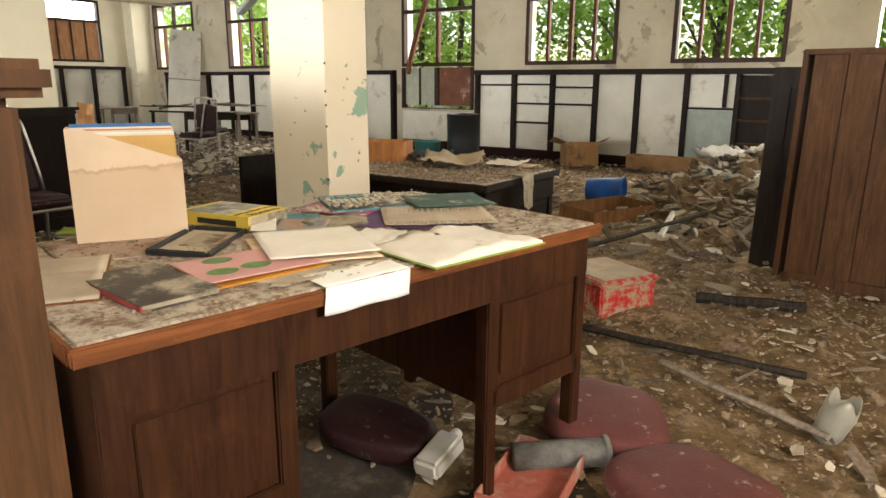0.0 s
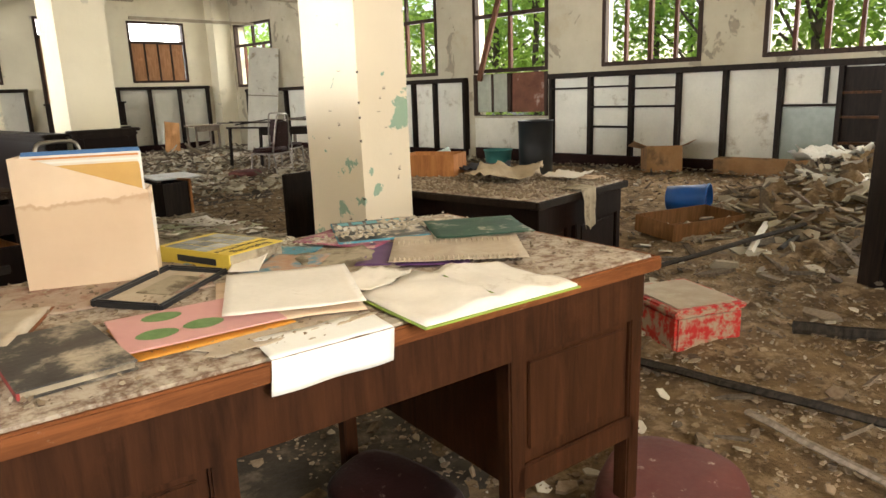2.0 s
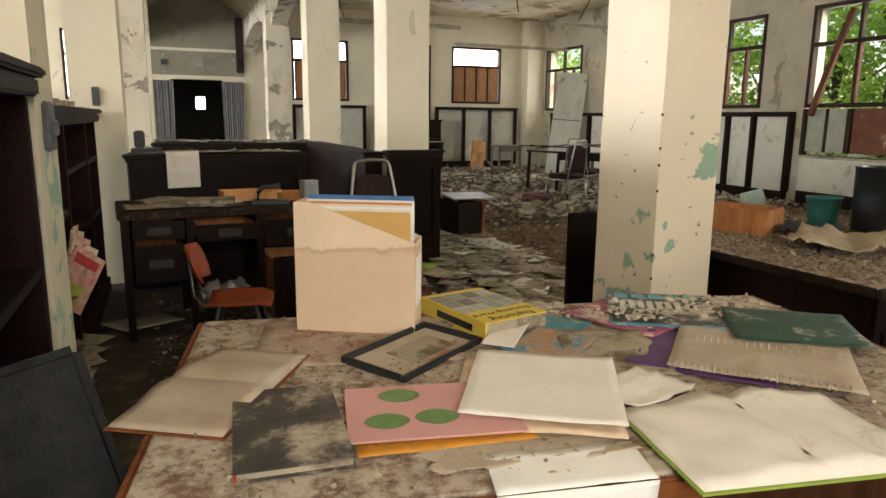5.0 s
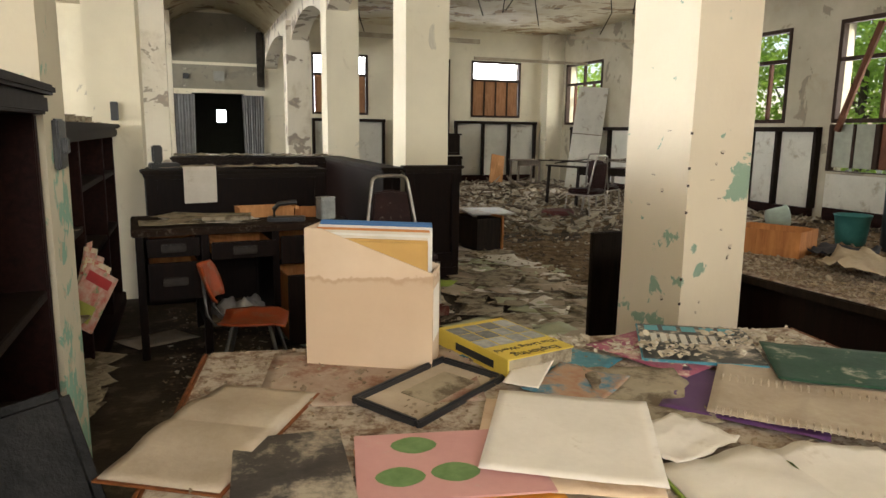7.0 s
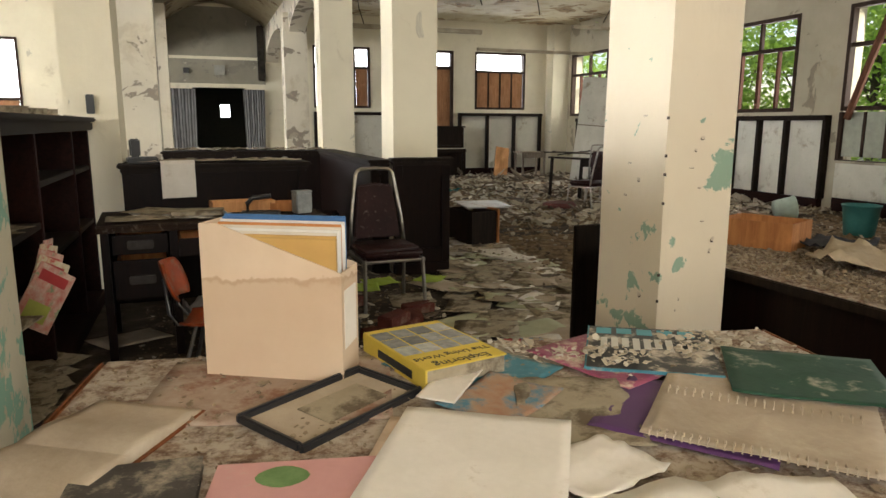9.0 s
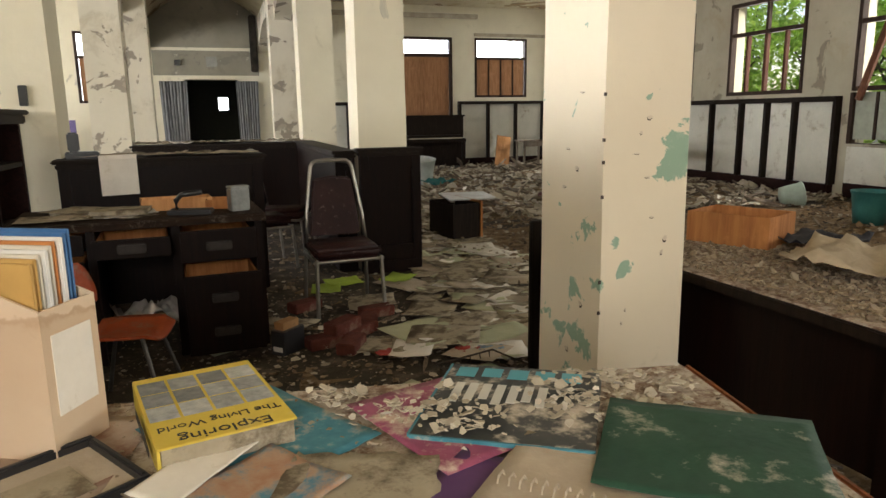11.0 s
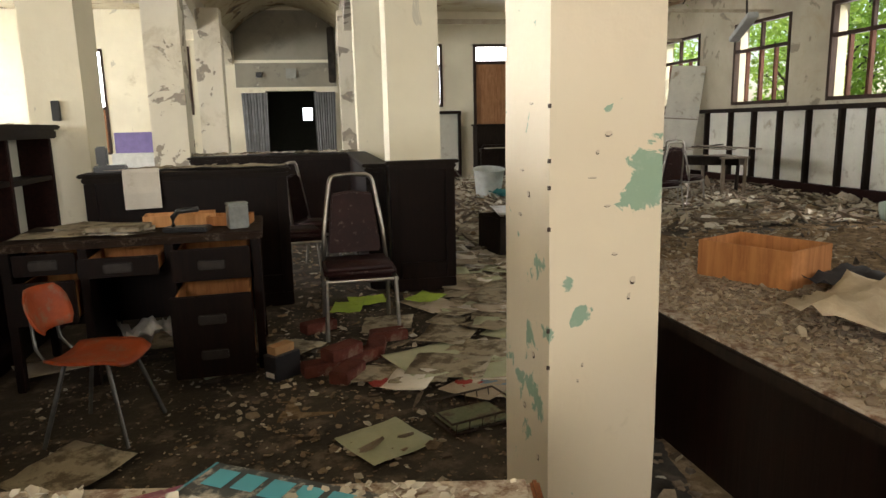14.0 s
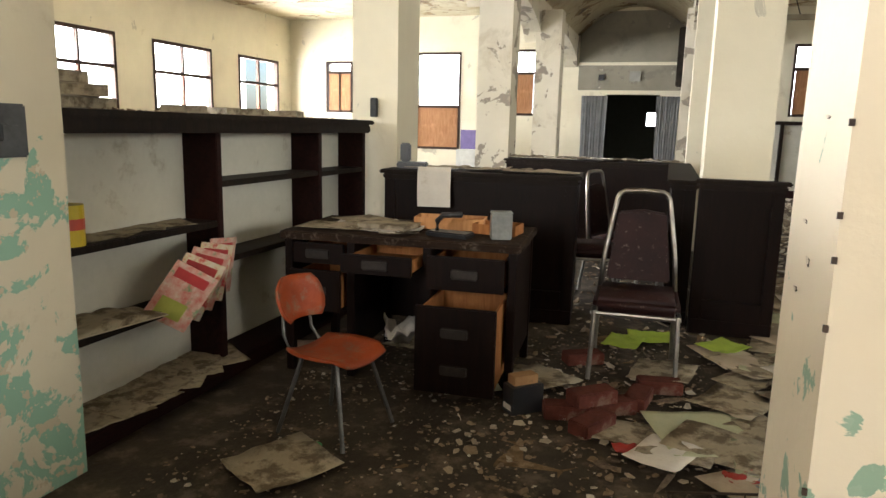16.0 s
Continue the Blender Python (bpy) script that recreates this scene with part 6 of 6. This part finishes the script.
MAGAZINE_INV = pose(1.598, 2.545, 0, 0, 0, -33).inverted()


def desk_level(x, y):
    v = MAGAZINE_INV @ Vector((x, y, 0))
    return 0.791 if abs(v.x) < 0.13 and abs(v.y) < 0.135 else 0.776


def in_desk(area):
    inv = DESK.inverted()

    def inner(r):
        while True:
            x, y = area(r)
            v = inv @ Vector((x, y, 0))
            if 0.02 < v.x < 1.42 and 0.02 < v.y < 0.82:
                return x, y
    return inner


CORNER_CLUMPS = [(1.86, 2.55, 2.2), (1.9, 2.5, 1.6), (1.8, 2.6, 1.6), (1.46, 2.58, 1.0), (1.5, 2.5, 0.9), (1.36, 2.68, 0.7), (1.42, 2.6, 0.8), (1.68, 2.5, 1.0), (1.74, 2.56, 1.2)]
chips("desk_flakes_back", 520, in_desk(clumps(CORNER_CLUMPS, 0.034)), 0.010, PALE, "flakes of plaster on the desk corner", 22, desk_level, flat=0.13)
chips("low_desk_crumbs", 4200, on_top(pose(2.655, 2.735, 0, 0, 0, 2), 0.03, 0.78, 0.03, 1.4), 0.011, CRUMB, "plaster crumbs heaped on the low desk", 23, lambda x, y: 0.703, flat=0.5)
chips("wall_top_dust", 300, lambda r: (r.uniform(-0.2, 0.05), r.uniform(4.1, 6.55)), 0.012, CHIP, "dust and crumbs on top of the bookcase", 24, lambda x, y: 1.276)


for k, (x, y, w, z) in enumerate(((7.3, 2.75, 0.7, 0.38), (6.6, 2.5, 0.6, 0.25), (7.9, 2.9, 0.5, 0.3))):
    sheet("plastic_sheet", x, y, w, w * 0.8, 40 * k, mottled("crumpled_plastic", (0.42, 0.4, 0.34), (0.62, 0.6, 0.54), 9, 50, 0.5, 0.3, local=True), "crumpled pale plastic sheet on the rubble heap", z=z, curl=0.3, seed=170 + k, group="plastic sheets", n=14, ragged=0.08)
for k in range(5):
    rnd = random.Random(300 + k)
    x, y, a = rnd.uniform(4.6, 6.8), rnd.uniform(1.5, 2.7), rnd.uniform(-0.5, 0.6)
    l = rnd.uniform(0.35, 0.8)
    stick("broken_lath", (x - l * math.cos(a), y - l * math.sin(a), 0.1), (x + l * math.cos(a), y + l * math.sin(a), 0.12 + rnd.uniform(0, 0.12)), 0.022, (GREYW, BURNT)[k % 2], "broken lath lying on the rubble heap", "lath", True)
for k in range(9):
    rnd = random.Random(400 + k)
    x, y = rnd.uniform(3.4, 8.4), rnd.uniform(9.5, 14.5)
    bm = bmesh.new()
    l = rnd.uniform(0.3, 0.75)
    tube(bm, [(x, y, ZC), (x + 0.05, y, ZC - l * 0.5), (x + rnd.uniform(-0.25, 0.25), y + 0.05, ZC - l)], 0.009, 5)
    solid("hanging_wire", bm, BURNT, "dark wire hanging from the broken ceiling", "wire", "hanging wires")
for k in range(22):
    rnd = random.Random(700 + k)
    x, y, a = rnd.uniform(3.2, 7.0), rnd.uniform(8.2, 10.6), rnd.uniform(0, 6.28)
    l = rnd.uniform(0.2, 0.55)
    stick("ceiling_lath", (x, y, ZC + 0.01), (x + l * math.cos(a), y + l * math.sin(a), ZC - l * rnd.uniform(0.15, 0.75)), 0.013, BURNT, "charred lath hanging from the broken ceiling", "lath")
structure("scorched_pier", [(2.02, 2.17, 16.95, 17.07, 2.15, 3.3)], mottled("soot_black", (0.006, 0.005, 0.004), (0.05, 0.04, 0.03), 6, 40, 0.95, 0.8), "soot-blackened strip of pier beside the doorway", "pillar", 0.02)
ws = thing("metal_shelf", pose(-2.2, 15.9, 0), "white shelf unit with a purple top panel and boxes", "shelf")
boxes("body", [(0, 0.9, 0, 0.4, 0.0, 0.8)], plain("white_enamel", (0.6, 0.6, 0.56), 0.5), ws, "", 0.006)
boxes("top_panel", [(0, 0.9, 0.3, 0.34, 0.8, 1.2)], plain("purple_panel", (0.16, 0.12, 0.3), 0.6), ws, "faded purple panel")
sw = thing("wall_box", pose(1.12, YF - 0.06, 2.26), "small framed grey notice on the end wall", "notice")
boxes("frame", [(0, 0.22, 0, 0.05, 0, 0.2)], plain("notice_grey", (0.3, 0.29, 0.25), 0.6), sw, "", 0.004)
sw = thing("loudspeaker", pose(0.5, YF - 0.08, 2.28), "small dark box on the end wall", "loudspeaker")
boxes("case", [(0, 0.12, 0, 0.08, 0, 0.11)], MATS["black_plastic"], sw, "", 0.006)

# a dusty cloth hanging over the end of the low desk
bm = bmesh.new()
drop = [(0.09, 0.712), (0.02, 0.713), (-0.028, 0.710), (-0.034, 0.66), (-0.031, 0.6), (-0.036, 0.53)]
rows = [[bm.verts.new((0.30 + 0.15 * i / 8 * (1 - 0.06 * j) + 0.008 * j, y - 0.006 * math.sin(i * 1.9 + j * 0.4) * (j > 2), z + 0.004 * math.sin(i * 1.7 + j) + (0.012 * math.sin(i * 1.1) if j == 5 else 0))) for i in range(9)] for j, (y, z) in enumerate(drop)]
for ra, rb in zip(rows, rows[1:]):
    for i in range(8):
        bm.faces.new((ra[i], ra[i + 1], rb[i + 1], rb[i]))
bm.normal_update()
bmesh.ops.solidify(bm, geom=list(bm.faces), thickness=-0.002)
solid("cloth", bm, PAPER, "dusty cream cloth hanging over the low desk's end", "cloth", at=pose(2.655, 2.735, 0, 0, 0, 2), smooth=True)
# a wire tray with green paper lying beside the pillar
wt = thing("wire_tray", pose(2.3, 4.46, 0.004, 0, 0, 18), "rusty wire letter tray holding green paper", "tray")
rust = mottled("rusty_wire", (0.03, 0.02, 0.015), (0.1, 0.07, 0.05), 20, 90, 0.6, 0.2, metal=0.5, local=True)
for zz, grow in ((0.008, 0.0), (0.06, 0.012)):
    bm = bmesh.new()
    tube(bm, [(-0.16 - grow, -0.115 - grow, zz), (0.16 + grow, -0.115 - grow, zz), (0.16 + grow, 0.115 + grow, zz), (-0.16 - grow, 0.115 + grow, zz), (-0.16 - grow, -0.115 - grow, zz)], 0.005, 6)
    part("wire_rim", bm, rust, wt)
for k in range(6):
    x = -0.15 + 0.06 * k
    bm = bmesh.new()
    tube(bm, [(x, -0.126, 0.06), (x, -0.115, 0.006), (x, 0.115, 0.006), (x, 0.126, 0.06)], 0.003, 5)
    part("wire", bm, rust, wt)
boxes("green_paper", [(-0.14, 0.12, -0.1, 0.09, 0.009, 0.018)], mottled("dull_green_paper", (0.12, 0.14, 0.08), (0.24, 0.25, 0.16), 8, 60, 0.8, 0.1, local=True, dirt=(0.12, 0.09, 0.06), dirt_amount=0.56, dirt_scale=9), wt, "dirty green paper", 0.001)
sheet("red_packet", 2.36, 4.80, 0.12, 0.08, 20, plain("red_packet_card", (0.36, 0.03, 0.02), 0.5), "crushed red packet on the floor", z=0.004, curl=0.05, seed=530, category="packet")
sheet("blue_packet", 2.47, 4.76, 0.13, 0.07, -15, plain("pale_blue_card", (0.2, 0.28, 0.36), 0.5), "crushed pale blue packet on the floor", z=0.004, curl=0.05, seed=531, category="packet")
sheet("dust_cloth", 3.1, 3.25, 0.45, 0.35, 30, mottled("dusty_cloth", (0.36, 0.29, 0.2), (0.52, 0.43, 0.31), 9, 60, 0.95, 0.3, local=True), "tan dusty cloth heaped on the low desk", z=0.704, curl=0.13, seed=532, category="cloth", ragged=0.05)
for k, (x, y, w, d, r) in enumerate(((0.44, 5.46, 0.34, 0.24, 20), (0.55, 5.44, 0.3, 0.22, -8), (0.76, 5.44, 0.24, 0.17, 12), (0.52, 5.62, 0.36, 0.26, -30))):
    sheet("loose_paper", x, y, w, d, r, (PAPER, DUSTY, WHITEP, PAPER)[k], "yellowed loose paper on the office desk", z=D3 + 0.001 + 0.004 * k, curl=0.012, seed=500 + k, group="papers on the office desk")
book("paper_pad", 0.72, 5.42, 0.26, 0.19, -6, 0.022, PAPER, "thick yellowed paper pad on the office desk", z=D3 + 0.018, category="pad")
sheet("cloth", 0.80, 5.65, 0.36, 0.34, 25, WHITEP, "crumpled white cloth under the office desk", z=0.002, curl=0.34, seed=520, category="cloth", ragged=0.06)


# ---- trees outside ----
LEAF = []
for k, (c0, c1) in enumerate((((0.08, 0.17, 0.02), (0.25, 0.38, 0.06)), ((0.06, 0.13, 0.02), (0.18, 0.29, 0.04)))):
    m, t, b = nodes_of(f"leaf_{k}")
    geo = t.nodes.new("ShaderNodeNewGeometry")
    link(t, ramp_node(t, geo.outputs["Random Per Island"], [(0, c0), (1, c1)]), b.inputs["Base Color"])
    b.inputs["Roughness"].default_value = 0.5
    tr = t.nodes.new("ShaderNodeBsdfTranslucent")
    tr.inputs["Color"].default_value = (0.55, 0.75, 0.12, 1)
    mx = t.nodes.new("ShaderNodeMixShader")
    mx.inputs[0].default_value = 0.45
    link(t, b.outputs[0], mx.inputs[1])
    link(t, tr.outputs[0], mx.inputs[2])
    link(t, mx.outputs[0], t.nodes["Material Output"].inputs["Surface"])
    LEAF.append(m)
BARK = mottled("bark", (0.05, 0.04, 0.03), (0.14, 0.11, 0.08), 9, 50, 0.95, 0.8)


def tree(x, y, h, r, seed, count):
    rnd = random.Random(seed)
    t = thing("tree", pose(x, y, -0.6), "leafy green tree outside the windows", "tree", "trees outside")
    bm = bmesh.new()
    tube(bm, [(0, 0, 0), (0.05, 0.04, h * 0.25), (-0.04, 0.08, h * 0.5), (0.02, 0, h * 0.8)], 0.11, 8)
    for v in bm.verts:
        k = 1 - 0.75 * v.co.z / h
        v.co.x, v.co.y = v.co.x * k, v.co.y * k
    tips = []
    for k in range(9):
        a, z = rnd.uniform(0, 6.28), h * rnd.uniform(0.25, 0.7)
        tip = Vector((r * 0.8 * math.cos(a), r * 0.8 * math.sin(a), z + h * rnd.uniform(0.05, 0.25)))
        tube(bm, [(0, 0, z), tip * 0.5 + Vector((0, 0, z * 0.45)), tip], 0.025, 5)
        tips.append(tip)
    part("trunk", bm, BARK, t)
    verts, faces = [], []
    centres = [Vector((rnd.gauss(0, r * 0.6), rnd.gauss(0, r * 0.75), h * rnd.uniform(0.22, 1.0))) for _ in range(46)] + tips
    for _ in range(count):
        c = rnd.choice(centres)
        p = c + Vector((rnd.gauss(0, 0.22), rnd.gauss(0, 0.25), rnd.gauss(0, 0.2)))
        q = Euler((rnd.uniform(-1, 1), rnd.uniform(-1, 1), rnd.uniform(0, 6.28))).to_matrix()
        s = rnd.uniform(0.05, 0.095)
        base = len(verts)
        for a, b, z in ((-1, 0, 0), (-0.2, 0.55, 0.12), (0.5, 0.4, 0.1), (1.1, 0, -0.1), (0.5, -0.4, 0.1), (-0.2, -0.55, 0.12)):
            v = p + q @ Vector((a * s, b * s, z * s))
            verts.append(v[:])
        faces += [(base, base + 1, base + 2, base + 3), (base, base + 3, base + 4, base + 5)]
    me = bpy.data.meshes.new("crown")
    me.from_pydata(verts, [], faces)
    me.materials.append(LEAF[seed % 2])
    ob = new("crown", me)
    ob.parent = t
    return t


for k in range(13):
    tree(12.2 + 0.9 * (k % 3), -1.0 + 1.75 * k, 4.6 + 0.5 * (k % 3), 1.25, 40 + k, 3000)
for k in range(6):
    tree(15.5 + (k % 2), 0.5 + 3.6 * k, 6.5, 1.7, 70 + k, 2600)

# daylight in the openings
for i, (a, b) in enumerate(WIN_Y):
    window_light(f"daylight_east_{i}", XR + 0.34, (a + b) / 2, 2.1, b - a, 1.4, (-1, 0), EAST_W, (1.0, 0.95, 0.82))
for i, (a, b) in enumerate(WEST_Y + BACK_Y):
    window_light(f"daylight_west_{i}", XL - 0.34, (a + b) / 2, 1.95, b - a, 1.25, (1, 0), WEST_W, (1.0, 0.97, 0.9))
window_light("daylight_east_back", XR + 0.34, 1.05, 2.1, 1.5, 1.4, (-1, 0), EAST_W * 4, (1.0, 0.95, 0.82))
for i, (a, b) in enumerate(SOUTH_X):
    window_light(f"daylight_south_{i}", (a + b) / 2, YB - 0.34, 2.1, b - a, 1.4, (0, 1), SOUTH_W, (1.0, 0.92, 0.8))
